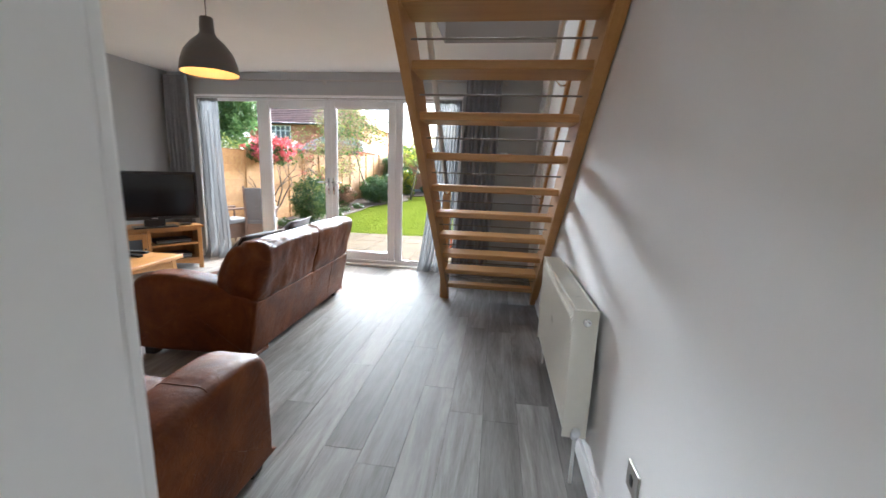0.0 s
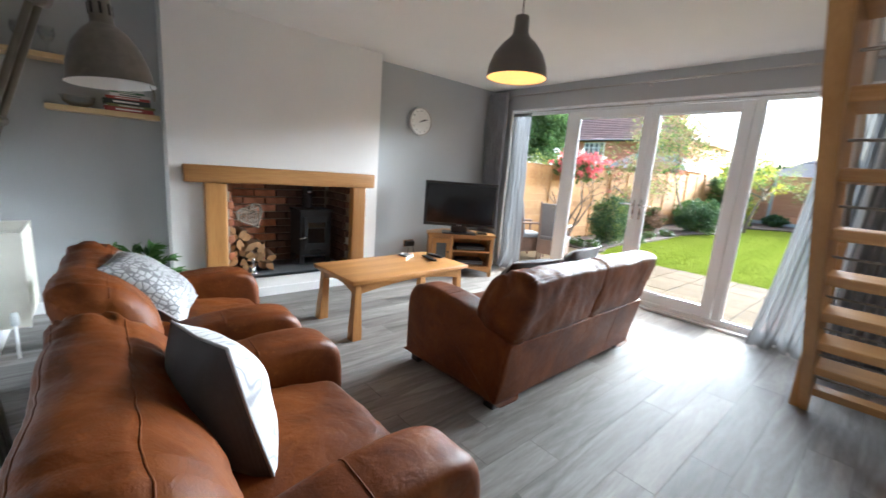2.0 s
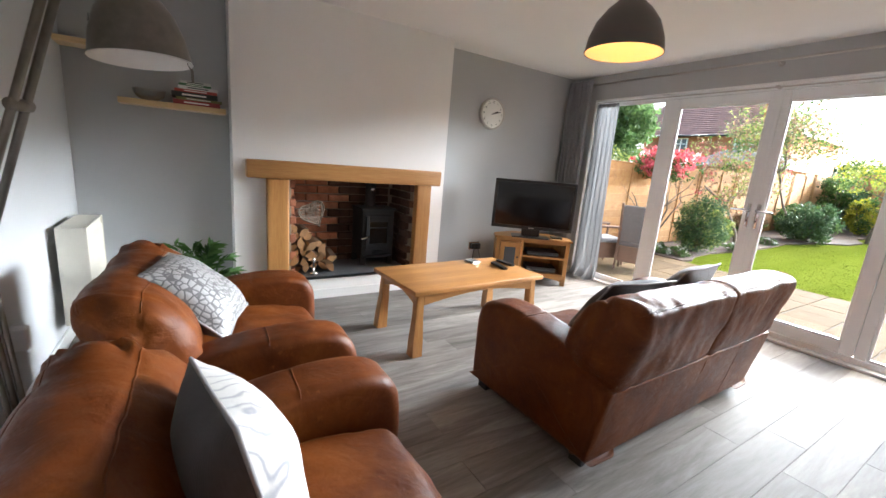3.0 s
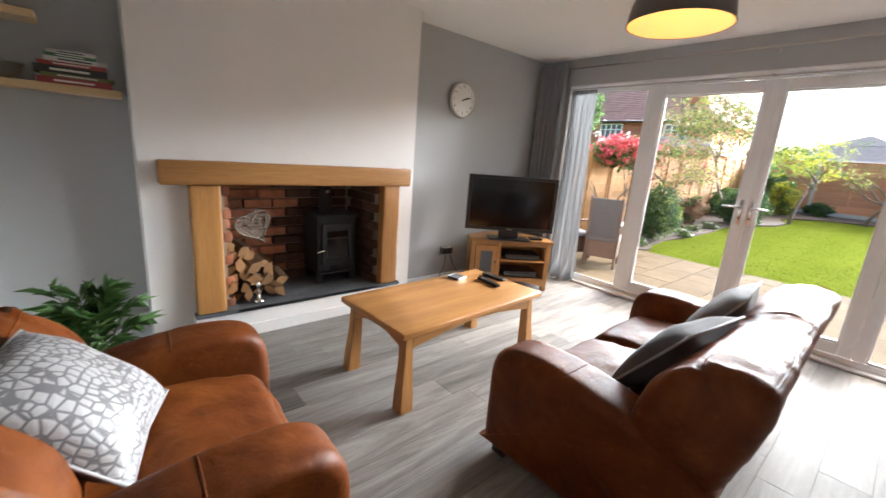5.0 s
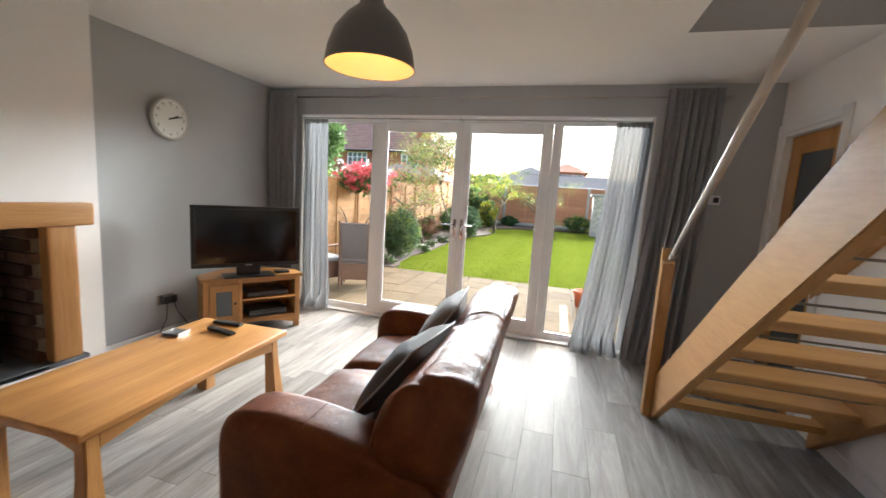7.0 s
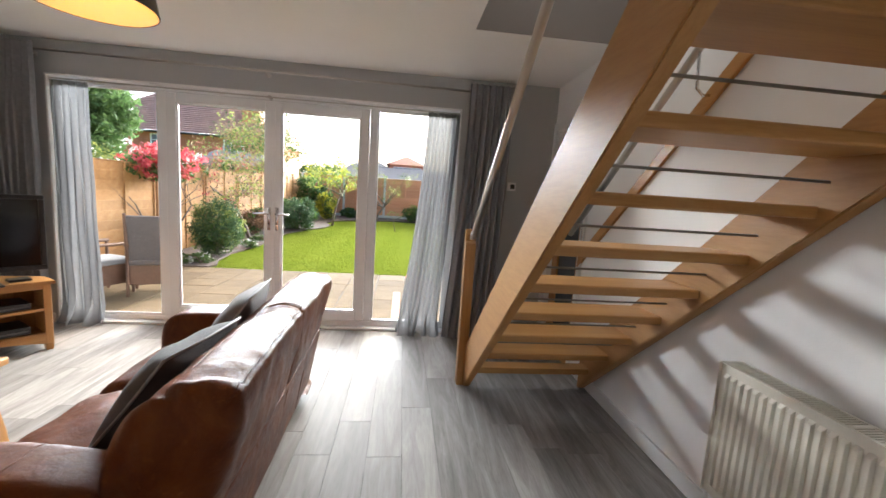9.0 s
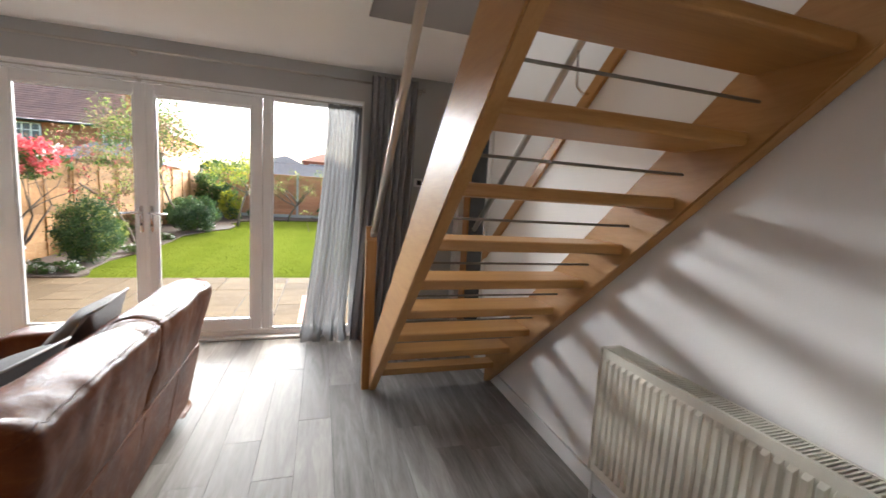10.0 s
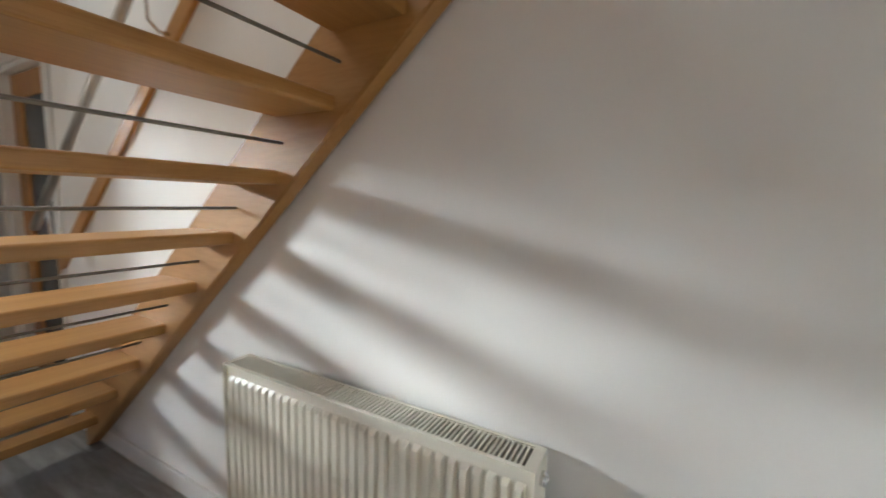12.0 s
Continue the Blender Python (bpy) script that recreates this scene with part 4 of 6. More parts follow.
def upholstered(outline, width, r, puff=0.0, wrinkle=0.0, seed=0, along=12, gather=0.0, seams=()):
    """A side outline (y, z) padded across x: rounded ends, swollen end faces, creases and gathers towards the ends.
    Gives the mesh and, for each seam point (y, z) of the outline, a stitched line across it."""
    pts = smooth_outline(outline)
    n = len(pts)
    centre = sum(pts, Vector((0, 0))) / n
    inward = [(centre - p).normalized() for p in pts]
    half = width / 2
    left = [(-half + r * (1 - math.cos(math.pi / 2 * k / 6)), r * (1 - math.sin(math.pi / 2 * k / 6))) for k in range(7)]
    mid = [(-half + r + (width - 2 * r) * k / along, 0.0) for k in range(1, along)]
    rows = left + mid + [(-x, ins) for x, ins in reversed(left)]
    bm = bmesh.new()

    def vert(x, p):
        q = Vector((x, p.x, p.y))
        if wrinkle:
            q += wrinkle * Vector(noise.noise_vector(q * 5.0 + Vector((seed, 2 * seed, 0)))) + 0.55 * wrinkle * Vector(noise.noise_vector(Vector((q.x * 20, q.y * 8, q.z * 8 + seed))))
        if gather:
            near = max(0.0, abs(x) / half - 0.45) / 0.55
            q.z += gather * near * math.sin(x * 95 + 9 * noise.noise(q * 7)) * (0.5 + noise.noise(q * 6 + Vector((seed, 0, 0))))
        return bm.verts.new(q)

    picks = [min(range(n), key=lambda i: (pts[i] - Vector(q)).length) for q in seams]
    rings = [[vert(x, p + w * (ins + (0.004 if i in picks else 0.0))) for i, (p, w) in enumerate(zip(pts, inward))] for x, ins in rows]
    lines = [[ring[i].co.copy() for ring in rings[3:-3]] for i in picks]
    for a, c in zip(rings, rings[1:]):
        for k in range(n):
            bm.faces.new((a[k], a[(k + 1) % n], c[(k + 1) % n], c[k]))
    for ring, (x, ins), sgn in ((rings[0], rows[0], -1), (rings[-1], rows[-1], 1)):
        prev = ring
        for f in (0.8, 0.55, 0.3):
            cur = [vert(x + sgn * puff * (1 - f * f), centre + (p + w * ins - centre) * f) for p, w in zip(pts, inward)]
            for k in range(n):
                bm.faces.new((prev[k], prev[(k + 1) % n], cur[(k + 1) % n], cur[k]))
            prev = cur
        tip = vert(x + sgn * puff, centre)
        for k in range(n):
            bm.faces.new((prev[k], prev[(k + 1) % n], tip))
    return bm, lines


ARM = [(0.03, 0.058), (0.004, 0.085), (0.0, 0.30), (0.004, 0.44), (0.030, 0.515), (0.085, 0.556), (0.18, 0.572), (0.32, 0.570), (0.46, 0.552), (0.60, 0.520), (0.73, 0.478), (0.815, 0.442), (0.842, 0.410), (0.818, 0.25), (0.782, 0.075), (0.755, 0.058)]
BACK_CUSHION = [(0.62, 0.40), (0.580, 0.47), (0.572, 0.56), (0.605, 0.67), (0.665, 0.765), (0.735, 0.820), (0.800, 0.842), (0.865, 0.840), (0.912, 0.815), (0.918, 0.76), (0.902, 0.66), (0.880, 0.55), (0.856, 0.445), (0.81, 0.405), (0.71, 0.39)]


def leather_seat(name, label, category, at, width, seats, rise, group=""):
    """Local: x across, front towards -y at y 0, back at +y; rise sets the height of the back cushions."""
    s = thing(name, label, category, at, group)
    aw = 0.215
    for side in (-1, 1):
        cx = side * (width / 2 - aw / 2)
        bm, lines = upholstered(ARM, aw, 0.048, 0.004, 0.003, 3 + side, 6, 0.0, [(0.36, 0.567)])
        arm = part("arm", moved(bm, AT((cx, 0, 0))), M["leather"], s, "", True)
        for line in lines:
            part("seam", moved(tube(bmesh.new(), line, 0.0028, 6), AT((cx, 0, 0))), M["leather"], arm, "", True)
    inner = width - 2 * aw
    part("base", moved(soft_box(inner + 0.04, 0.74, 0.20, 0.03, (0, 0.01, 0), None, 0.003, 5), AT((0, 0.40, 0.165))), M["leather"], s, "", True)
    w = inner / seats
    for i in range(seats):
        x = -inner / 2 + w * (i + 0.5)
        bm = soft_box(w - 0.004, 0.60, 0.19, 0.06, (0.0, 0.02, 0.03), None, 0.013, i + 1, 16, 6)
        part("seat_cushion", moved(bm, AT((x, 0.355, 0.335)) @ RX(4)), M["leather"], s, "creased leather seat cushion", True)
    w = (width - 0.07) / seats
    up = lambda z: 0.40 + (z - 0.40) * rise
    shape = [(y, up(z)) for y, z in BACK_CUSHION]
    for i in range(seats):
        x = -w * seats / 2 + w * (i + 0.5)
        bm, lines = upholstered(shape, w + (0.03 if seats > 1 else 0.0), 0.055 if seats > 1 else 0.08, 0.03, 0.011, i + 11, 30, 0.018, [(0.735, up(0.820)), (0.905, up(0.825))])
        cush = part("back_cushion", moved(bm, AT((x, 0, 0))), M["leather"], s, "creased leather back cushion with a seamed top band", True)
        for line in lines:
            part("seam", moved(tube(bmesh.new(), line, 0.003, 6), AT((x, 0, 0))), M["leather"], cush, "", True)
    panel = [(0.74, 0.06), (0.70, 0.08), (0.74, 0.40), (0.79, 0.432), (0.842, 0.430), (0.851, 0.405), (0.826, 0.25), (0.795, 0.085), (0.78, 0.06)]
    bp = part("back_panel", upholstered(panel, width - 0.02, 0.02, 0.0, 0.003, 21, 18)[0], M["leather"], s, "worn leather back panel", True)
    for k in range(1, 2 * seats if seats > 1 else 1):
        x = -width / 2 + width * k / (2 * seats)
        part("seam", tube(bmesh.new(), [(x, 0.794 + 0.171 * (z - 0.08), z) for z in (0.09, 0.2, 0.3, 0.41)], 0.0035, 6), M["leather"], bp, "", True)
    for x in (-width / 2 + 0.08, width / 2 - 0.08):
        for y in (0.07, 0.72):
            part("foot", boxes((x - 0.035, x + 0.035, y - 0.035, y + 0.035, 0.0, 0.075), r=0.005), M["black"], s, "dark block foot")
    return s


leather_seat("sofa", "worn tan leather two-seat sofa with rounded arms", "sofa", AT((-2.074, 3.075, 0)) @ RZ(-89) @ Matrix.Diagonal((1, 1.04, 1, 1)), 1.63, 2, 0.93)
leather_seat("armchair", "worn tan leather armchair with a leaf-print cushion", "armchair", AT((-1.137, 1.505, 0)) @ RZ(180), 1.06, 1, 0.84, "armchairs")
leather_seat("armchair", "worn tan leather armchair with a pebble-print cushion", "armchair", AT((-2.335, 1.495, 0)) @ RZ(178), 1.03, 1, 0.84, "armchairs")


def cushion(label, size, thick, at, front, back, seed, group="scatter cushions"):
    c = thing("cushion", label, "cushion", at, group)
    bm = pillow(size, thick, seed)
    rear = bm.copy()
    bmesh.ops.delete(bm, geom=[f for f in bm.faces if f.calc_center_median().y > 0], context='FACES')
    bmesh.ops.delete(rear, geom=[f for f in rear.faces if f.calc_center_median().y <= 0], context='FACES')
    part("front", bm, front, c, "", True)
    part("back", rear, back, c, "", True)
    e = size / 2 * 0.985
    edge = [(e * a, 0, e * b_) for a, b_ in ((-1, -1), (0, -0.93), (1, -1), (0.93, 0), (1, 1), (0, 0.93), (-1, 1), (-0.93, 0), (-1, -1))]
    part("piping", tube(bmesh.new(), edge, 0.005, 6), M["seam"], c, "", True)
    return c


cushion("white cotton cushion with grey leaf veins on the armchair", 0.42, 0.22, AT((-1.18, 0.965, 0.60)) @ pose(0, 0, 0, -13, 8, 189) , M["leaf_print"], M["cushion_back"], 1)
cushion("silver grey pebble-print cushion lying on the armchair", 0.43, 0.20, AT((-2.31, 0.90, 0.635)) @ pose(0, 0, 0, -52, 0, 164), M["pebble_print"], M["cushion_grey"], 2)
cushion("charcoal velvet cushion leaning on the sofa back", 0.44, 0.16, AT((-1.49, 2.72, 0.635)) @ pose(0, 0, 0, -38, 0, -97), M["cushion_dark"], M["cushion_dark"], 3)
cushion("mid grey cotton cushion leaning on the sofa back", 0.46, 0.15, AT((-1.51, 3.30, 0.645)) @ pose(0, 0, 0, -34, 0, -84), M["cushion_grey"], M["cushion_grey"], 4)

# ---- coffee table ----
tb = thing("coffee_table", "solid oak coffee table with splayed tapering legs", "table", AT((-2.797, 2.662, 0)) @ RZ(2.6))
tw, tl, th = 0.625, 1.20, 0.466
part("tabletop", moved(soft_box(tw, tl, 0.036, 0.008, cells=4, corner=2), AT((0, 0, th - 0.018))), M["oak_y"], tb, "oiled oak top", True)


def arched(y0, y1, x0, x1, axis):
    n = 14
    pts = [(y0, th - 0.037), (y0, th - 0.115)]
    pts += [(y0 + (y1 - y0) * k / n, th - 0.115 + 0.05 * math.sin(math.pi * k / n)) for k in range(1, n)]
    pts += [(y1, th - 0.115), (y1, th - 0.037)]
    return prism(bmesh.new(), pts, x0, x1, axis)


for sx in (-1, 1):
    part("apron", arched(-tl / 2 + 0.10, tl / 2 - 0.10, sx * (tw / 2 - 0.05) - 0.011, sx * (tw / 2 - 0.05) + 0.011, "x"), M["oak_y"], tb)
for sy in (-1, 1):
    part("apron", arched(-tw / 2 + 0.09, tw / 2 - 0.09, sy * (tl / 2 - 0.06) - 0.011, sy * (tl / 2 - 0.06) + 0.011, "y"), M["oak_x"], tb)
for sx in (-1, 1):
    for sy in (-1, 1):
        bm = bmesh.new()
        rings = []
        for z, h, ox, oy in ((0.0, 0.040, 0.0, 0.0), (0.10, 0.036, 0.004, 0.004), (0.25, 0.030, 0.012, 0.012), (th - 0.036, 0.027, 0.018, 0.018)):
            cx, cy = sx * (tw / 2 - 0.048 - ox), sy * (tl / 2 - 0.055 - oy)
            rings.append([bm.verts.new((cx + a * h, cy + c * h, z)) for a, c in ((-1, -1), (1, -1), (1, 1), (-1, 1))])
        for a, c in zip(rings, rings[1:]):
            for k in range(4):
                bm.faces.new((a[k], a[(k + 1) % 4], c[(k + 1) % 4], c[k]))
        bm.faces.new(rings[0][::-1])
        bm.faces.new(rings[-1])
        bmesh.ops.bevel(bm, geom=[e for e in bm.edges if abs(e.verts[0].co.z - e.verts[1].co.z) > 0.02], offset=0.005, segments=2, affect='EDGES')
        part("leg", bm, M["oak_z"], tb)


def remote(at, length, n, seed):
    r = thing("remote_control", "black plastic remote control on the oak table", "remote", at, "remote controls")
    part("case", boxes((-0.022, 0.022, -length / 2, length / 2, 0.0, 0.019), r=0.007, seg=3), M["black"], r)
    for i in range(n):
        for k in (-1, 0, 1):
            part("button", boxes((k * 0.012 - 0.004, k * 0.012 + 0.004, -length / 2 + 0.03 + i * 0.016, -length / 2 + 0.038 + i * 0.016, 0.018, 0.021)), M["grey_plastic"], r)
    return r


remote(AT((-2.90, 3.195, 0.466)) @ RZ(-86), 0.20, 6, 0)
remote(AT((-2.83, 3.07, 0.466)) @ RZ(-98), 0.21, 7, 1)
box_ = thing("coaster_stack", "small stack of grey coasters in a holder", "coasters", AT((-3.03, 2.94, 0.466)) @ RZ(12))
for i in range(2):
    part("coaster", boxes((-0.048, 0.048, -0.048, 0.048, i * 0.008, i * 0.008 + 0.007), r=0.002), M["grey_plastic"], box_)
for x in (-0.0505, 0.0505):
    part("holder_side", boxes((x - 0.0015, x + 0.0015, -0.05, 0.05, 0, 0.02)), M["steel"], box_, "steel holder side")

# ---- television on its corner stand ----
TVYAW = math.degrees(math.atan2(0.704, 0.554))
st = thing("tv_stand", "oak corner television stand with a glazed door and open shelves", "tv stand", AT((-3.545, 4.165, 0)) @ RZ(TVYAW + 3))
# local: x along the front, front at y 0, back towards +y
HW = 0.415
out = [(-HW, 0.0), (HW, 0.0), (HW, 0.16), (0.20, 0.40), (-0.20, 0.40), (-HW, 0.16)]
grow = lambda k: [(x * (1 + k / HW), y + (k if y > 0.05 else -k)) for x, y in out]
part("top", prism(bmesh.new(), grow(0.022), 0.508, 0.536, "z", 0.005), M["oak_x"], st)
part("carcass", prism(bmesh.new(), [(x * 0.985, y if y > 0.05 else 0.30) for x, y in out], 0.07, 0.507, "z"), M["oak_z"], st)
for x0, x1 in ((-HW, -HW + 0.045), (-0.135, -0.105), (HW - 0.045, HW)):
    part("side_panel", boxes((x0, x1, 0.0, 0.30, 0.05, 0.507), r=0.003), M["oak_z"], st)
part("bottom_rail", arched(-HW + 0.045, HW - 0.045, 0.0, 0.018, "y"), M["oak_x"], st).location.z = -0.30
part("shelf", boxes((-0.105, HW - 0.045, 0.01, 0.30, 0.118, 0.136)), M["oak_x"], st)
part("shelf", boxes((-0.105, HW - 0.045, 0.006, 0.30, 0.305, 0.325)), M["oak_x"], st)
part("top_rail", boxes((-HW + 0.045, HW - 0.045, 0.002, 0.02, 0.475, 0.507)), M["oak_x"], st)
for x0, x1 in ((-HW, -HW + 0.05), (HW - 0.05, HW)):
    part("foot", prism(bmesh.new(), [(x0, 0.05), (x1, 0.05), (x1 - 0.006, 0.0), (x0 + 0.006, 0.0)], 0.0, 0.05, "y"), M["oak_z"], st)
sd = part("door", boxes((-HW + 0.05, -HW + 0.10, -0.004, 0.016, 0.125, 0.47), (-0.19, -0.14, -0.004, 0.016, 0.125, 0.47), (-HW + 0.10, -0.19, -0.004, 0.016, 0.41, 0.47), (-HW + 0.10, -0.19, -0.004, 0.016, 0.125, 0.185), r=0.003), M["oak_z"], st)
part("pane", boxes((-HW + 0.10, -0.19, 0.004, 0.008, 0.185, 0.41)), M["pane_dark"], sd, "small glass panel")
part("knob", moved(lathe(bmesh.new(), [(0.001, 0), (0.008, 0), (0.006, 0.012), (0.012, 0.02), (0.001, 0.026)], 12), AT((-0.165, -0.004, 0.30)) @ RX(90)), M["black"], sd, "", True)
for z, h, w_, lab in ((0.326, 0.05, 0.36, "black set-top box on the stand's upper shelf"), (0.137, 0.06, 0.34, "dark video player on the stand's lower shelf")):
    b_ = thing("media_player", lab, "electronics", st.matrix_world @ AT((0.13, 0.15, z)), "players in the stand")
    part("case", boxes((-w_ / 2, w_ / 2, -0.12, 0.12, 0.004, h), r=0.004), M["black"], b_)
    part("front_strip", boxes((-w_ / 2 + 0.01, w_ / 2 - 0.01, -0.123, -0.119, h * 0.35, h * 0.55)), M["grey_plastic"], b_)
tv = thing("television", "black flat-screen television, switched off", "television", AT((-3.60, 4.15, 0.536)) @ RZ(TVYAW))
part("bezel", boxes((-0.448, 0.448, -0.03, 0.03, 0.09, 0.125), (-0.448, 0.448, -0.03, 0.03, 0.605, 0.635), (-0.448, -0.415, -0.03, 0.03, 0.125, 0.605), (0.415, 0.448, -0.03, 0.03, 0.125, 0.605), r=0.006, seg=2), M["black"], tv)
part("screen", boxes((-0.415, 0.415, -0.018, 0.02, 0.125, 0.605)), M["screen"], tv, "dark glossy screen")
part("back_cover", boxes((-0.38, 0.38, 0.028, 0.085, 0.12, 0.58), r=0.015, seg=2), M["black"], tv)
part("maker_mark", boxes((-0.03, 0.03, -0.0315, -0.0295, 0.103, 0.111)), M["steel"], tv)
part("neck", boxes((-0.10, 0.10, -0.02, 0.03, 0.015, 0.10), r=0.008, seg=2), M["black"], tv)
part("base", boxes((-0.21, 0.21, -0.11, 0.11, 0.0, 0.016), r=0.007, seg=2), M["black"], tv)
sb = thing("sky_box", "small black streaming box beside the television", "electronics", st.matrix_world @ AT((0.27, 0.10, 0.536)))
part("case", boxes((-0.06, 0.06, -0.05, 0.05, 0, 0.02), r=0.005, seg=2), M["black"], sb)

# double socket with black plugs beside the stand
sk = thing("wall_socket", "steel double wall socket with two black plugs", "socket", AT((LEFT, 3.74, 0.345)))
part("plate", boxes((0.0, 0.008, -0.075, 0.075, -0.045, 0.045), r=0.002), M["chrome"], sk)
for y in (-0.01, 0.05):
    part("plug", boxes((0.008, 0.045, y - 0.03, y + 0.03, -0.038, 0.03), r=0.01, seg=2), M["black"], sk)
part("lead", tube(bmesh.new(), [(0.035, 0.05, -0.03), (0.05, 0.07, -0.12), (0.05, 0.14, -0.22), (0.06, 0.2, -0.33)], 0.004, 6), M["cable"], sk, "", True)
part("lead", tube(bmesh.new(), [(0.035, -0.01, -0.03), (0.06, -0.04, -0.15), (0.07, -0.15, -0.335), (0.06, -0.35, -0.337), (0.05, -0.45, -0.338)], 0.004, 6), M["cable"], sk, "", True)

# ---- clock ----
ck = thing("wall_clock", "round steel-rimmed wall clock with a pale face", "clock", AT((LEFT, 3.802, 1.862)) @ pose(0, 0, 0, 90, 0, 90) @ Matrix.Diagonal((1.1, 1.1, 1, 1)))
part("case", lathe(bmesh.new(), [(0.001, 0.002), (0.150, 0.002), (0.156, 0.02), (0.156, 0.045), (0.150, 0.052), (0.140, 0.05), (0.138, 0.034), (0.001, 0.034)], 48), M["steel"], ck, "brushed steel rim", True)
part("face", lathe(bmesh.new(), [(0.001, 0.0365), (0.138, 0.0365)], 48), M["dial"], ck, "pale clock face")
num_mat = M["black"]
for h in range(1, 13):
    a = math.pi / 2 - h * math.pi / 6
    cu = bpy.data.curves.new("numeral", 'FONT')
    cu.body, cu.size, cu.align_x, cu.align_y, cu.extrude = str(h), 0.030, 'CENTER', 'CENTER', 0.0004
    tmp = bpy.data.objects.new("numeral", cu)
    scene.collection.objects.link(tmp)
    bpy.context.view_layer.update()
    me = bpy.data.meshes.new_from_object(tmp.evaluated_get(bpy.context.evaluated_depsgraph_get()))
    bpy.data.objects.remove(tmp)
    me.materials.append(num_mat)
    o = new("numeral", me)
    o.parent, o.location = ck, (0.112 * math.cos(a), 0.112 * math.sin(a), 0.0375)
for length, w_, ang in ((0.07, 0.005, 2.18), (0.10, 0.0035, 12.3)):
    a = math.pi / 2 - (ang / 12 if length < 0.08 else (ang % 60) / 60) * 2 * math.pi
    part("clock_hand", moved(boxes((-0.015, length, -w_, w_, 0.038, 0.040)), RZ(math.degrees(a))), M["black"], ck)

# ---- shelves with books and glass ----
for y0, y1, z in ((0.505, 1.15, 1.505), (0.205, 0.845, 1.830)):
    solo("wall_shelf", boxes((LEFT, -3.92, y0, y1, z, z + 0.038), r=0.003), M["shelf"], "pale wood floating shelf in the alcove", "shelf", group="alcove shelves")
book_mats = [plain("book_" + n, c, 0.6) for n, c in (("red", (0.28, 0.05, 0.05)), ("olive", (0.16, 0.16, 0.06)), ("black", (0.03, 0.035, 0.035)), ("crimson", (0.35, 0.06, 0.05)), ("white", (0.62, 0.61, 0.58)), ("green", (0.07, 0.17, 0.09)), ("pale", (0.60, 0.60, 0.56)))]
z = 1.543
for i, (th_, wd, col, lab) in enumerate(((0.032, 0.295, 0, "dark red hardback book"), (0.018, 0.29, 1, "olive green book"), (0.036, 0.285, 2, "black hardback book"), (0.02, 0.265, 3, "crimson book"), (0.022, 0.245, 4, "white paperback book"), (0.016, 0.20, 5, "green book"), (0.017, 0.19, 6, "pale book"))):
    bk = thing("book", lab + " lying in a stack on the shelf", "book", AT((-4.005, 0.965 + 0.012 * math.sin(i * 2.1), z)) @ RZ(4 * math.sin(i * 1.7)), "stack of books")
    part("cover", boxes((0.07, 0.075, -wd / 2, wd / 2, 0, th_), (-0.075, 0.07, -wd / 2, wd / 2, 0, 0.003), (-0.075, 0.07, -wd / 2, wd / 2, th_ - 0.003, th_)), book_mats[col], bk)
    part("pages", boxes((-0.072, 0.07, -wd / 2 + 0.004, wd / 2 - 0.004, 0.003, th_ - 0.003)), M["paper"], bk, "cream pages")
    part("title_bar", boxes((0.0752, 0.0758, -wd * 0.28, wd * 0.25, th_ * 0.35, th_ * 0.65)), M["paper"] if col not in (4, 6) else book_mats[2], bk)
    z += th_ + 0.0005


def vessel(name, label, at, prof, mat_, group):
    ob = solo(name, lathe(bmesh.new(), prof, 24), mat_, label, "glassware" if mat_ == M["glassware"] else "ornament", smooth=True, at=at, group=group)
    ob.visible_shadow = mat_ != M["glassware"]


bowl = [(0.001, 0.004), (0.05, 0.004), (0.085, 0.03), (0.10, 0.075), (0.098, 0.075), (0.082, 0.032), (0.048, 0.008), (0.001, 0.008)]
vessel("glass_bowl", "clear glass bowl on the lower shelf", AT((-4.0, 0.68, 1.543)), bowl, M["glassware"], "shelf glass")
goblet = [(0.001, 0.0), (0.04, 0.0), (0.04, 0.004), (0.007, 0.012), (0.006, 0.07), (0.03, 0.09), (0.045, 0.13), (0.04, 0.17), (0.038, 0.17), (0.043, 0.13), (0.028, 0.095), (0.001, 0.085)]
vessel("wine_glass", "clear stemmed glass on the upper shelf", AT((-4.0, 0.55, 1.868)), goblet, M["glassware"], "shelf glass")
vessel("wine_glass", "clear stemmed glass on the upper shelf", AT((-4.0, 0.42, 1.868)), goblet, M["glassware"], "shelf glass")
urn = [(0.001, 0.0), (0.035, 0.0), (0.03, 0.012), (0.016, 0.025), (0.025, 0.045), (0.05, 0.075), (0.055, 0.10), (0.048, 0.115), (0.056, 0.13), (0.052, 0.13), (0.044, 0.112), (0.001, 0.10)]
vessel("silver_cup", "silver footed cup on the upper shelf", AT((-3.985, 0.735, 1.868)), urn, M["chrome"], "")

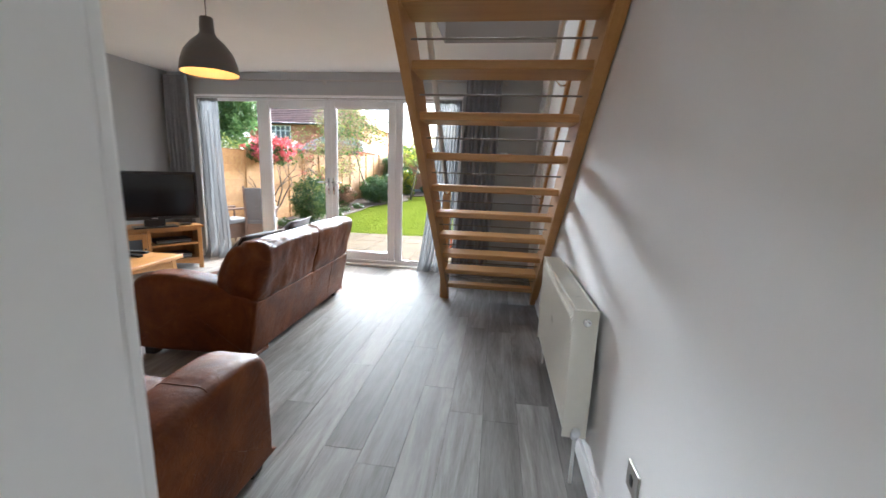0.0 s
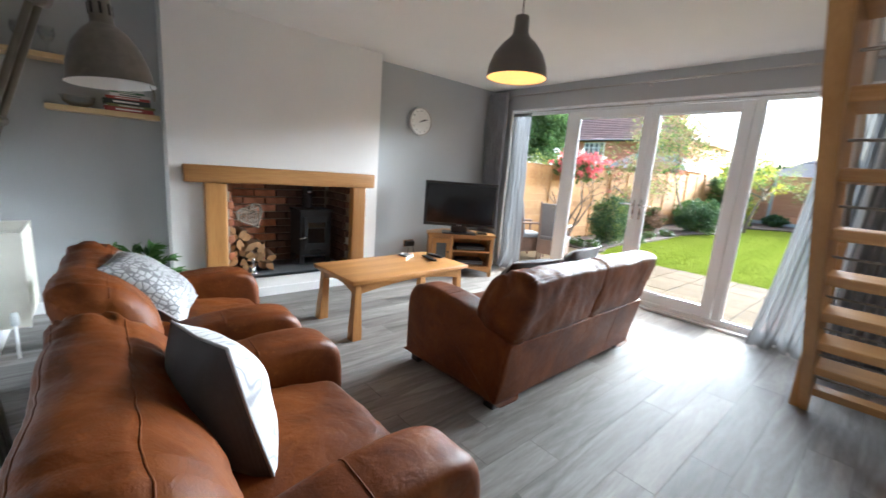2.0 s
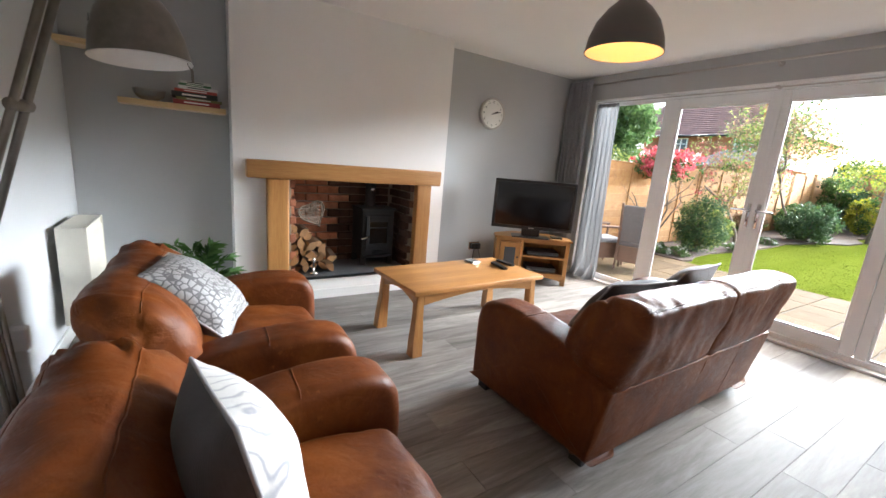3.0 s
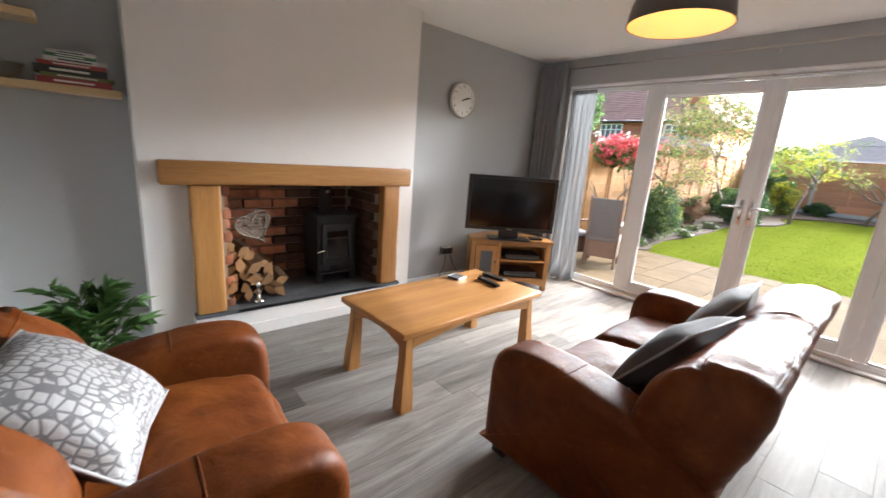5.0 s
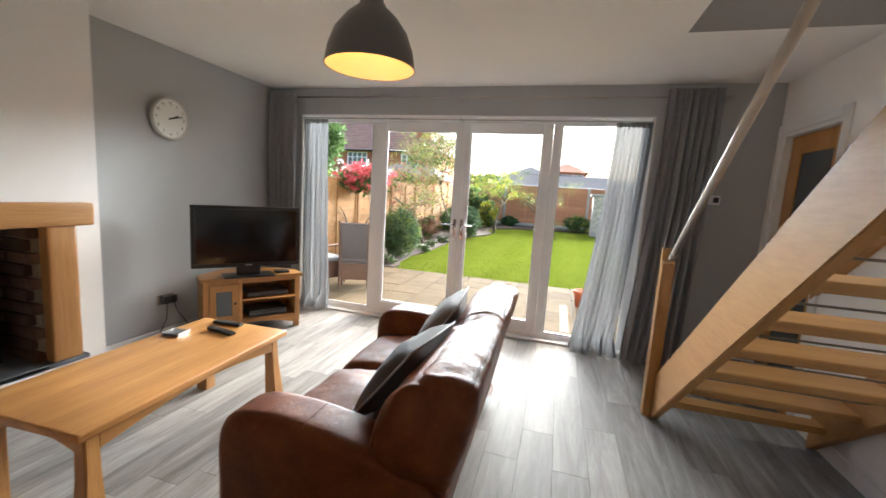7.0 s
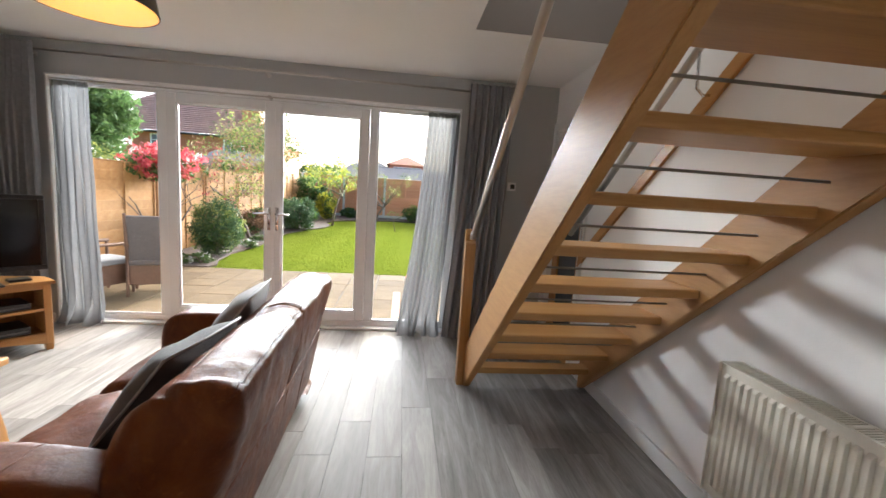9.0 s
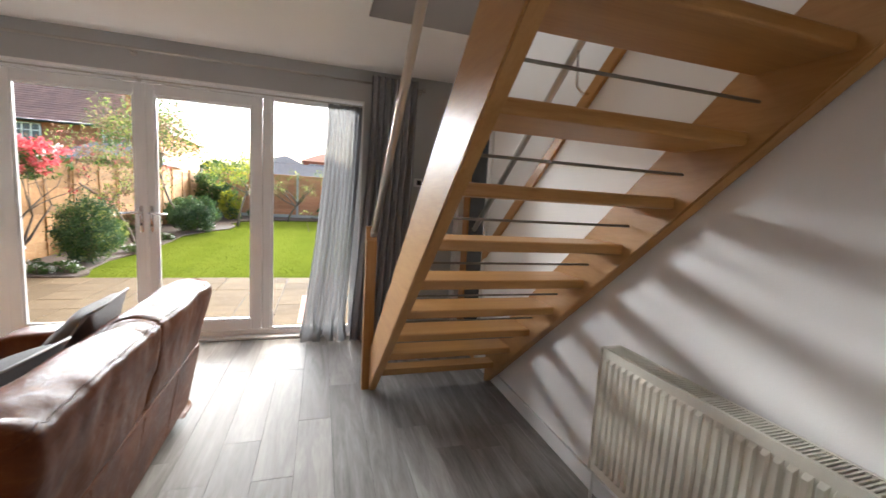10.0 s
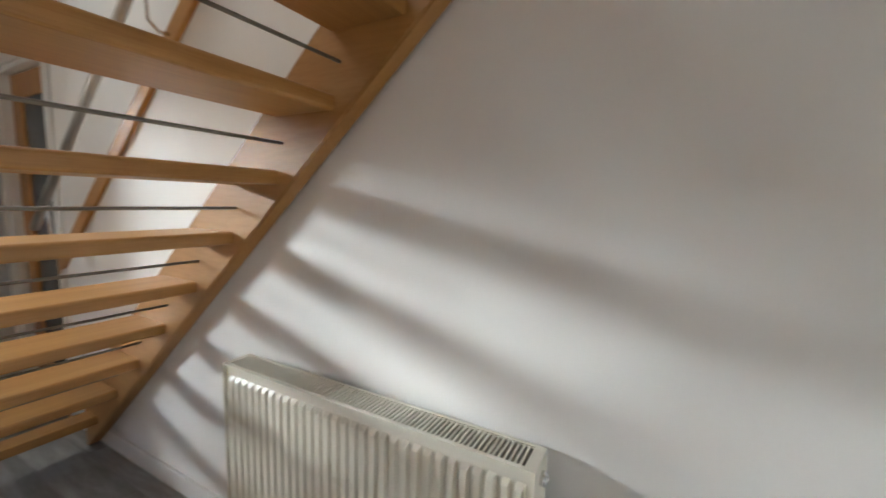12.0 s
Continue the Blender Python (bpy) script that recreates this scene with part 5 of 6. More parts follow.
# ---- curtains ----
def drape(x0, x1, y, z0, z1, folds, amp, flare=0.0, lean=0.0, seed=0, pool=0.0):
    bm = bmesh.new()
    n, rows = folds * 10, 26
    grid = []
    for r_ in range(rows + 1):
        f = r_ / rows
        z = z1 + (z0 - z1) * f
        row = []
        for i in range(n + 1):
            u = i / n
            grow_ = 1 + flare * f ** 2
            x = (x0 + x1) / 2 + (u - 0.5) * (x1 - x0) * grow_ + lean * f ** 1.5
            ph = 2 * math.pi * folds * u
            a = amp * (0.55 + 0.45 * min(1, f * 3)) * (0.8 + 0.4 * noise.noise(Vector((u * 4, seed, f * 1.5))))
            yy = y + a * math.sin(ph + 0.9 * noise.noise(Vector((u * 3, f * 2, seed)))) + 0.02 * noise.noise(Vector((u * 6, f * 4, seed + 5)))
            x += 0.35 * a * math.sin(2 * ph)
            if pool and f > 0.9:
                k = (f - 0.9) / 0.1
                yy -= pool * k * k * (0.6 + 0.5 * math.sin(ph * 0.5 + seed))
                x += pool * 0.5 * k * noise.noise(Vector((u * 7, 0, seed)))
            row.append(bm.verts.new((x, yy, max(0.004 + 0.02 * abs(noise.noise(Vector((u * 9, f * 9, seed)))), z) if z0 < 0.02 else z)))
        grid.append(row)
    for a_, c in zip(grid, grid[1:]):
        for i in range(n):
            bm.faces.new((a_[i], a_[i + 1], c[i + 1], c[i]))
    return bm


def curtain(label, material, group, name="curtain", **kw):
    return solo(name, drape(**kw), material, label, "curtain", smooth=True, group=group)


curtain("heavy grey eyelet curtain drawn to the wall", M["curtain"], "grey curtains", x0=-4.07, x1=-3.72, y=4.985, z0=0.01, z1=2.375, folds=6, amp=0.055, seed=1)
curtain("heavy grey eyelet curtain drawn beside the stairs", M["curtain"], "grey curtains", x0=-0.14, x1=0.27, y=4.985, z0=0.01, z1=2.375, folds=7, amp=0.06, seed=2, lean=-0.10, flare=0.15, pool=0.05)
curtain("sheer pale voile drawn aside and pooling on the floor", M["voile"], "voile curtains", "voile_curtain", x0=-3.72, x1=-3.42, y=5.12, z0=0.0, z1=2.12, folds=5, amp=0.03, seed=3, lean=0.04, flare=0.25, pool=0.12)
curtain("sheer pale voile drawn aside and pooling on the floor", M["voile"], "voile curtains", "voile_curtain", x0=-0.50, x1=-0.20, y=5.12, z0=0.0, z1=2.12, folds=8, amp=0.034, seed=4, lean=-0.16, flare=0.32, pool=0.16)
pole = thing("curtain_pole", "thin steel curtain pole on brackets", "curtain pole")
part("rod", tube(bmesh.new(), [(-4.08, 5.03, 2.335), (0.33, 5.03, 2.315)], 0.010, 12), M["steel"], pole, "", True)
part("finial", moved(lathe(bmesh.new(), [(0.001, -0.012), (0.017, -0.012), (0.017, 0.012), (0.001, 0.012)], 16), AT((0.335, 5.03, 2.315)) @ pose(0, 0, 0, 0, 90)), M["steel"], pole, "", True)
for x in (-3.80, -1.93, 0.31):
    bm = tube(bmesh.new(), [(x, BACK, 2.31), (x, 5.03, 2.312)], 0.007, 8)
    tube(bm, [(x, BACK - 0.002, 2.31), (x, BACK - 0.008, 2.31)], 0.024, 14)
    part("bracket", bm, M["steel"], pole, "", True)
wire = thing("voile_rod", "thin white net rod inside the opening", "curtain rod")
part("rod", tube(bmesh.new(), [(W0 + 0.012, 5.125, 2.135), (W1 - 0.012, 5.125, 2.128)], 0.006, 8), M["steel"], wire, "", True)
part("bracket", boxes((-1.94, -1.92, 5.118, 5.19, 2.125, 2.145)), M["steel"], wire)

# thermostat on the garden wall
th_ = thing("thermostat", "small white room thermostat with a dark display", "thermostat", AT((0.335, BACK, 1.488)))
part("case", boxes((-0.042, 0.042, -0.02, 0.0, -0.04, 0.04), r=0.004, seg=2), M["upvc"], th_)
part("display", boxes((-0.012, 0.03, -0.0215, -0.0195, -0.022, 0.022)), M["black"], th_)
sw = thing("light_switch", "steel light switch on the hall wall", "switch", AT((RIGHT, 1.18, 0.40)))
part("plate", boxes((-0.008, 0.0, -0.043, 0.043, -0.043, 0.043), r=0.002), M["steel"], sw)
part("rocker", boxes((-0.011, -0.008, -0.01, 0.01, -0.015, 0.015)), M["black"], sw)

# ---- pendant lamp ----
pd = thing("pendant_lamp", "taupe metal dome pendant lamp with a lit bulb", "lamp", AT((-1.735, 2.765, 0)))
prof = [(0.038, 2.245), (0.042, 2.238), (0.046, 2.150), (0.060, 2.125), (0.105, 2.085), (0.150, 2.025), (0.176, 1.955), (0.184, 1.905), (0.186, 1.890)]
part("shade", lathe(bmesh.new(), [(0.001, 2.247)] + prof, 48), M["taupe"], pd, "taupe enamelled shade", True)
part("shade_lining", lathe(bmesh.new(), [(r - 0.003, z) for r, z in prof[2:]], 48), M["shade_white"], pd, "white enamel lining", True)
part("rim", lathe(bmesh.new(), [(0.187, 1.889), (0.188, 1.893), (0.184, 1.893), (0.183, 1.889), (0.187, 1.889)], 48), M["taupe"], pd, "", True)
part("bulb", lathe(bmesh.new(), [(0.001, 1.955), (0.02, 1.96), (0.030, 1.985), (0.026, 2.015), (0.014, 2.045), (0.013, 2.08), (0.001, 2.08)], 20), M["bulb"], pd, "glowing warm bulb", True)
part("holder", lathe(bmesh.new(), [(0.001, 2.075), (0.02, 2.075), (0.02, 2.15), (0.001, 2.15)], 16), M["black"], pd, "", True)
part("flex", tube(bmesh.new(), [(0, 0, 2.245), (0, 0, CEIL - 0.02)], 0.0035, 8), M["cable"], pd, "", True)
part("ceiling_rose", lathe(bmesh.new(), [(0.001, CEIL - 0.03), (0.03, CEIL - 0.03), (0.045, CEIL - 0.012), (0.046, CEIL), (0.001, CEIL)], 24), M["taupe"], pd, "", True)
glow = bpy.data.lights.new("pendant_light", 'POINT')
glow.energy, glow.color, glow.shadow_soft_size = 0.27, (1.0, 0.30, 0.035), 0.03
new("pendant_light", glow).location = (-1.735, 2.765, 1.945)

# ---- giant jointed floor lamp ----
fl = thing("floor_lamp", "oversized worn grey metal jointed floor lamp", "lamp")
knee, elbow = Vector((-2.10, 0.33, 0.86)), Vector((-1.94, 0.63, 1.74))
part("base", moved(lathe(bmesh.new(), [(0.001, 0.0), (0.17, 0.0), (0.17, 0.02), (0.15, 0.035), (0.03, 0.045), (0.001, 0.045)], 32), AT((-2.02, 0.43, 0))), M["gunmetal"], fl, "round weighted base", True)
foot_ = Vector((-2.03, 0.41, 0.05))
for off in (-0.028, 0.0, 0.028):
    o = Vector((-0.7, 0.7, 0)) * off
    part("lower_arm", tube(bmesh.new(), [foot_ + o * 0.6, knee + o], 0.009, 8), M["gunmetal"], fl, "", True)
d = (elbow - knee)
side = Vector((-0.85, 0.5, 0.0)).normalized()
for off in (-0.022, 0.022):
    part("upper_arm", tube(bmesh.new(), [knee + side * off, elbow + side * off * 0.8], 0.0115, 8), M["gunmetal"], fl, "", True)
for p_, r_ in ((knee, 0.035), (elbow, 0.028), (knee + d * 0.55, 0.018)):
    bm = moved(lathe(bmesh.new(), [(0.001, -0.03), (r_, -0.03), (r_, 0.03), (0.001, 0.03)], 18), AT(p_) @ side.to_track_quat('Z', 'Y').to_matrix().to_4x4())
    part("joint", bm, M["gunmetal"], fl, "", True)
bm = bmesh.new()
tube(bm, [knee + Vector((-0.05, -0.03, 0.05)), knee + Vector((-0.07, -0.04, 0.0)), knee + Vector((-0.04, -0.02, -0.06)), knee + Vector((0.02, 0.0, -0.03))], 0.005, 6)
part("spring", bm, M["gunmetal"], fl, "", True)
sh = Vector((-1.85, 0.80, 1.495))
part("neck", tube(bmesh.new(), [elbow, elbow + Vector((0.01, 0.05, 0.06)), sh + Vector((0.0, -0.02, 0.25))], 0.012, 8), M["gunmetal"], fl, "", True)
tilt = AT(sh) @ pose(0, 0, 0, 4, -3) @ Matrix.Diagonal((0.69, 0.69, 0.82, 1))
dome = [(0.030, 0.335), (0.044, 0.33), (0.048, 0.235), (0.056, 0.225), (0.090, 0.20), (0.135, 0.145), (0.163, 0.075), (0.175, 0.012), (0.184, 0.0)]
shade = part("shade", moved(lathe(bmesh.new(), [(0.001, 0.336)] + dome, 48), tilt), M["gunmetal"], fl, "worn bell-shaped metal shade", True)
part("shade_lining", moved(lathe(bmesh.new(), [(r - 0.004, z - 0.001) for r, z in dome[3:]], 48), tilt), M["shade_white"], shade, "white enamel lining", True)
for k in range(8):
    a = 2 * math.pi * k / 8
    part("vent_slot", moved(boxes((0.044, 0.0495, -0.006, 0.006, 0.262, 0.305), r=0.002), tilt @ RZ(math.degrees(a))), M["black"], shade)
part("shade_handle", moved(tube(bmesh.new(), [(0, 0.172, 0.02), (0, 0.185, -0.01), (0, 0.182, -0.05)], 0.006, 8), tilt @ RZ(20)), M["gunmetal"], shade, "", True)

# plug adaptor behind the near armchair
ad = thing("plug_socket", "white wall socket with a plugged-in adaptor", "socket", AT((-2.62, NEAR, 0.40)))
part("plate", boxes((-0.075, 0.075, 0.0, 0.01, -0.043, 0.043), r=0.002), M["upvc"], ad)
part("adaptor", boxes((-0.03, 0.03, 0.01, 0.07, -0.05, 0.05), r=0.008, seg=2), M["upvc"], ad)

# ---- potted palm in the alcove ----
plant = thing("potted_palm", "leafy green parlour palm in a grey pot", "houseplant", AT((-3.30, 0.92, 0)) @ Matrix.Diagonal((0.88, 0.88, 0.92, 1)))
part("pot", lathe(bmesh.new(), [(0.001, 0.0), (0.10, 0.0), (0.135, 0.24), (0.14, 0.26), (0.13, 0.26), (0.12, 0.235), (0.001, 0.235)], 28), M["grey_plastic"], plant, "grey plant pot", True)
part("compost", lathe(bmesh.new(), [(0.001, 0.236), (0.122, 0.236)], 20), M["soil"], plant)
rng = random.Random(8)
for k in range(26):
    a, reach = rng.uniform(0, 6.28), rng.uniform(0.05, 0.20)
    rise_ = rng.uniform(0.30, 0.58)
    bm = bmesh.new()
    pts = [Vector((math.cos(a) * (0.03 + reach * t), math.sin(a) * (0.03 + reach * t), 0.235 + rise_ * (1.5 * t - 0.75 * t * t))) for t in (0, .2, .4, .6, .8, 1.0)]
    tube(bm, pts, [0.004, 0.0035, 0.003, 0.0025, 0.002, 0.001], 5)
    for t in (0.35, 0.45, 0.55, 0.64, 0.72, 0.8, 0.87, 0.94, 1.0):
        i = min(int(t * 5), 4)
        p = pts[i].lerp(pts[i + 1], t * 5 - i)
        dirv = (pts[i + 1] - pts[i]).normalized()
        for sd_ in (-1, 1):
            lat = dirv.cross(Vector((0, 0, 1))).normalized() * sd_
            tip = p + (dirv * 0.7 + lat * 0.8 + Vector((0, 0, rng.uniform(-0.25, 0.25)))).normalized() * rng.uniform(0.09, 0.15)
            mid = p.lerp(tip, 0.45) + Vector((0, 0, 0.014))
            wv = (tip - p).cross(Vector((0, 0, 1))).normalized() * 0.010
            q = [bm.verts.new(c) for c in (p, mid + wv, tip + Vector((0, 0, -0.015)), mid - wv)]
            bm.faces.new((q[0], q[1], q[2]))
            bm.faces.new((q[0], q[2], q[3]))
    part("frond", bm, M["house_leaf"], plant)


# ---- garden ----
def ground_z(x, y):
    return -0.13 + 0.33 * max(0.0, min(1.0, (y - 8.5) / 11.5))


bm = bmesh.new()
xs = [-400, -60, -20, -9, -5.2, -3, 0, 3, 6, 20, 60, 400]
ys = [-300, -40, 0, 8.5, 10, 12, 14, 16, 18, 20, 24, 40, 90, 400]
grid = [[bm.verts.new((x, y, ground_z(x, y))) for x in xs] for y in ys]
for a, c in zip(grid, grid[1:]):
    for i in range(len(xs) - 1):
        bm.faces.new((a[i], a[i + 1], c[i + 1], c[i]))
solo("ground", bm, M["lawn"], "mown green lawn rising gently from the patio", "lawn", "structure", smooth=True)


def bed(outline, name, label):
    bm = bmesh.new()
    prism(bm, outline, 0.0, 0.035, "z")
    bmesh.ops.triangulate(bm, faces=bm.faces)
    bmesh.ops.subdivide_edges(bm, edges=[e for e in bm.edges if e.calc_length() > 1.0], cuts=3, use_grid_fill=True)
    for v_ in bm.verts:
        v_.co.z += ground_z(v_.co.x, v_.co.y) + 0.006 * noise.noise(v_.co * 3)
    solo(name, bm, M["soil"], label, "flower bed", "structure")


bed([(-5.15, 8.45), (-4.0, 8.45), (-3.95, 8.7), (-4.1, 9.1), (-4.15, 9.8), (-4.0, 10.8), (-3.95, 12), (-4.0, 13.2), (-3.7, 14.3), (-3.3, 15.0), (-3.2, 15.8), (-3.5, 16.6), (-3.4, 17.4), (-2.6, 18.2), (-1.0, 18.7), (0.8, 18.9), (3.2, 18.9), (4.4, 18.8), (4.4, 19.9), (-5.15, 19.9)], "flower_bed", "dark soil border along the garden fences")

# grass blades near the patio
bm = bmesh.new()
rng = random.Random(3)
for _ in range(16000):
    y = 8.42 + 7.5 * rng.random() ** 1.8
    x = rng.uniform(-3.95, 2.8)
    z, h, a = ground_z(x, y), rng.uniform(0.010, 0.022), rng.uniform(0, 6.28)
    w_ = 0.005
    bm.faces.new([bm.verts.new(p) for p in ((x - w_ * math.cos(a), y - w_ * math.sin(a), z), (x + w_ * math.cos(a), y + w_ * math.sin(a), z), (x + rng.uniform(-.015, .015), y + rng.uniform(-.015, .015), z + h))])
solo("grass", bm, M["blade"], "short green grass blades on the lawn", "grass", "stuff")


# fences
def fence(name, label, start, along, panels, base, height, boards, mats, post_w, gravel=False):
    f = thing(name, label, "fence")
    ux, uy = along
    ang = math.degrees(math.atan2(uy, ux))
    L = 1.83
    bm = boxes((0.0, L - post_w, -0.006, 0.006, 0.0, (height - (0.15 if gravel else 0.02)) / boards * 1.14), r=0.002)
    me = bpy.data.meshes.new("board")
    bm.to_mesh(me)
    bm.free()
    me.materials.append(mats[0])
    pm = bpy.data.meshes.new("post")
    bm = boxes((-post_w / 2, post_w / 2, -post_w / 2, post_w / 2, -0.1, height + 0.06), r=0.008)
    bm.to_mesh(pm)
    bm.free()
    pm.materials.append(mats[1])
    for p in range(panels + 1):
        x, y = start[0] + ux * L * p, start[1] + uy * L * p
        zz = ground_z(x, y) + base
        shared_part("post", pm, f, (x, y, zz), (0, 0, radians(ang)))
        if p == panels:
            break
        ox, oy = x + ux * post_w / 2, y + uy * post_w / 2
        z0 = 0.15 if gravel else 0.02
        if gravel:
            part("gravel_board", moved(boxes((0, L - post_w, -0.02, 0.02, 0.0, 0.15)), AT((ox, oy, zz)) @ RZ(ang)), M["concrete"], f, "concrete gravel board")
        step = (height - z0) / boards
        for k in range(boards):
            shared_part("board", me, f, (ox, oy, zz + z0 + k * step), (radians(4 + 1.2 * math.sin(k * 5 + p)), 0, radians(ang)))
        for u in (0.03, L / 2, L - post_w - 0.06):
            part("batten", moved(boxes((u - 0.02, u + 0.02, -0.035, -0.008, z0, height), r=0.003), AT((ox, oy, zz)) @ RZ(ang)), mats[0], f)
        part("cap_rail", moved(boxes((0, L - post_w, -0.03, 0.03, height, height + 0.025), r=0.003), AT((ox, oy, zz)) @ RZ(ang)), mats[0], f)
    return f


fence("lap_fence", "golden larch lap fence panels along the garden", (-5.2, 5.5), (0, 1), 8, -0.02, 1.72, 11, (M["fence"], M["fence"]), 0.09)
fence("back_fence", "red-brown stained panel fence with concrete posts", (-5.2, 20.0), (1, 0), 7, 0.0, 1.82, 8, (M["fence_red"], M["concrete"]), 0.1, True)
fence("side_fence", "red-brown stained panel fence closing the garden side", (4.6, 5.6), (0, 1), 8, 0.0, 1.75, 8, (M["fence_red"], M["concrete"]), 0.1, True)

# stone gate pillar with a short wall, at the far right of the lawn
pl = thing("stone_pillar", "weathered rendered stone pillar with a flat cap and low wall", "pillar", AT((0.56, 18.0, ground_z(0, 18.0))))
part("shaft", wobble(soft_box(0.45, 0.6, 1.55, 0.03, wrinkle=0.012, cells=8), 0.015, 2), M["stone"], pl, "", True).location = (0, 0, 0.775)
part("cap", soft_box(0.62, 0.75, 0.10, 0.02, wrinkle=0.006, cells=4), M["concrete"], pl, "flat coping slab", True).location = (0, 0, 1.60)
part("side_wall", wobble(soft_box(1.6, 0.35, 0.7, 0.03, wrinkle=0.012, cells=8), 0.015, 5), M["stone"], pl, "", True).location = (1.02, 0.0, 0.35)


# planting
def branching(bm, rng, p, d, length, r, depth):
    pts, rad = [Vector(p)], [r]
    for k in range(4):
        d = (d + Vector((rng.gauss(0, .16), rng.gauss(0, .16), rng.gauss(0, .08)))).normalized()
        pts.append(pts[-1] + d * length / 4)
        rad.append(r * (1 - 0.16 * (k + 1)))
    tube(bm, pts, rad, 7 if depth > 1 else 5)
    tips = [pts[-1]]
    if depth:
        for _ in range(3 if depth > 1 else 2):
            i = rng.randint(2, 4)
            nd = (d + Vector((rng.gauss(0, .75), rng.gauss(0, .75), rng.uniform(-.1, .5)))).normalized()
            tips += branching(bm, rng, pts[i], nd, length * rng.uniform(.55, .75), rad[i] * 0.7, depth - 1)
    return tips


def small_tree(name, label, x, y, trunk, height, spread, leaf_mats, counts, size, seed, lean=(0, 0)):
    rng = random.Random(seed)
    z = ground_z(x, y)
    t = thing(name, label, "tree", AT((x, y, z)))
    bm = bmesh.new()
    tips = branching(bm, rng, (0, 0, -0.05), Vector((lean[0], lean[1], 1)).normalized(), height * 0.5, trunk, 0)
    for _ in range(5):
        a = rng.uniform(0, 6.28)
        tips += branching(bm, rng, tips[0] * rng.uniform(.7, 1.0), Vector((math.cos(a), math.sin(a), 0.7)).normalized(), spread * 0.75, trunk * 0.55, 2)
    part("trunk", bm, M["tree_bark"], t, "", True)
    for mat_, n in zip(leaf_mats, counts):
        bm = bmesh.new()
        for _ in range(n // 14):
            c = rng.choice(tips[1:]) + Vector((rng.gauss(0, .12), rng.gauss(0, .12), rng.gauss(0, .10))) * spread
            leaves(bm, 14, c, (spread * .17, spread * .17, spread * .14), size, rng, hollow=0.0)
        part("crown", bm, M[mat_], t)
    return t


def shrub(name, label, x, y, rx, ry, rz_, mats_, n, size, seed, lumps=26, z_off=0.0, hollow=0.75):
    rng = random.Random(seed)
    z = ground_z(x, y)
    s = thing(name, label, "shrub", AT((x, y, z)))
    bm = bmesh.new()
    for k in range(7):
        a = rng.uniform(0, 6.28)
        tube(bm, [(0, 0, -0.03), (math.cos(a) * rx * .3, math.sin(a) * ry * .3, rz_ * .8), (math.cos(a) * rx * .6, math.sin(a) * ry * .6, rz_ * 1.5)], [0.02, 0.014, 0.006], 5)
    part("stems", bm, M["tree_bark"], s)
    for i, (m_, share) in enumerate(mats_):
        bm = bmesh.new()
        per = int(n * share / lumps)
        for _ in range(lumps):
            d = Vector((rng.gauss(0, 1), rng.gauss(0, 1), rng.gauss(0, 1))).normalized() * (hollow + (1.04 - hollow) * rng.random())
            c = Vector((d.x * rx, d.y * ry, max(-0.8 * rz_, d.z * rz_) + rz_ + z_off))
            leaves(bm, per, c, (rx * .3, ry * .3, rz_ * .26), size, rng, hollow=0.1)
        if i == 0:
            leaves(bm, int(n * 0.25), (0, 0, rz_ + z_off), (rx * .85, ry * .85, rz_ * .85), size * 1.3, rng, hollow=0.1)
        part("foliage", bm, M[m_], s)
    return s


shrub("variegated_bush", "clipped round variegated green bush on the border", -4.35, 9.65, 0.44, 0.44, 0.56, [("leaf_dark", 0.55), ("leaf_green", 0.3), ("leaf_pale", 0.18)], 9000, 0.022, 1, 60)
shrub("round_bush", "dark green rounded bush by the lawn", -3.95, 14.2, 0.55, 0.55, 0.50, [("leaf_dark", 0.8), ("leaf_green", 0.3)], 4500, 0.035, 2, 40)
shrub("yellow_shrub", "bright yellow-green shrub at the garden end", -3.75, 17.9, 0.42, 0.4, 0.55, [("leaf_yellow", 0.45), ("leaf_green", 0.55)], 2000, 0.045, 3, 30)
shrub("green_shrub", "loose dark green shrub against the back fence", -3.0, 19.3, 0.35, 0.3, 0.22, [("leaf_dark", 0.6), ("leaf_green", 0.4)], 1200, 0.05, 4)
shrub("green_shrub", "loose dark green shrub in the corner", -4.6, 18.8, 0.7, 0.7, 0.85, [("leaf_green", 0.6), ("leaf_dark", 0.4)], 4200, 0.05, 5)
shrub("fern_shrub", "pale green arching shrub beside the stone pillar", -0.1, 18.9, 0.5, 0.4, 0.36, [("leaf_green", 0.6), ("leaf_pale", 0.4)], 1600, 0.05, 6)
shrub("border_shrub", "mixed green border shrub beside the fence", -4.8, 11.3, 0.35, 0.5, 0.30, [("leaf_green", 0.6), ("leaf_pale", 0.4)], 3200, 0.03, 7)
shrub("border_shrub", "bronze and green border shrub beside the fence", -4.8, 13.0, 0.35, 0.6, 0.36, [("leaf_bronze", 0.5), ("leaf_green", 0.5)], 3200, 0.035, 8)
shrub("border_shrub", "mixed green border shrub beside the fence", -4.8, 15.9, 0.4, 0.7, 0.45, [("leaf_green", 0.6), ("leaf_dark", 0.4)], 3200, 0.04, 9)
for i, (x, y) in enumerate(((-4.25, 8.75), (-4.55, 8.65), (-4.1, 10.6), (-4.2, 11.5), (-4.1, 12.4), (-3.8, 14.9), (-4.8, 8.9))):
    shrub("border_flowers", "low white-flowered edging plant in the border", x, y, 0.20, 0.16, 0.10, [("leaf_green", 0.7), ("leaf_white", 0.16)], 700, 0.018, 20 + i, 14)

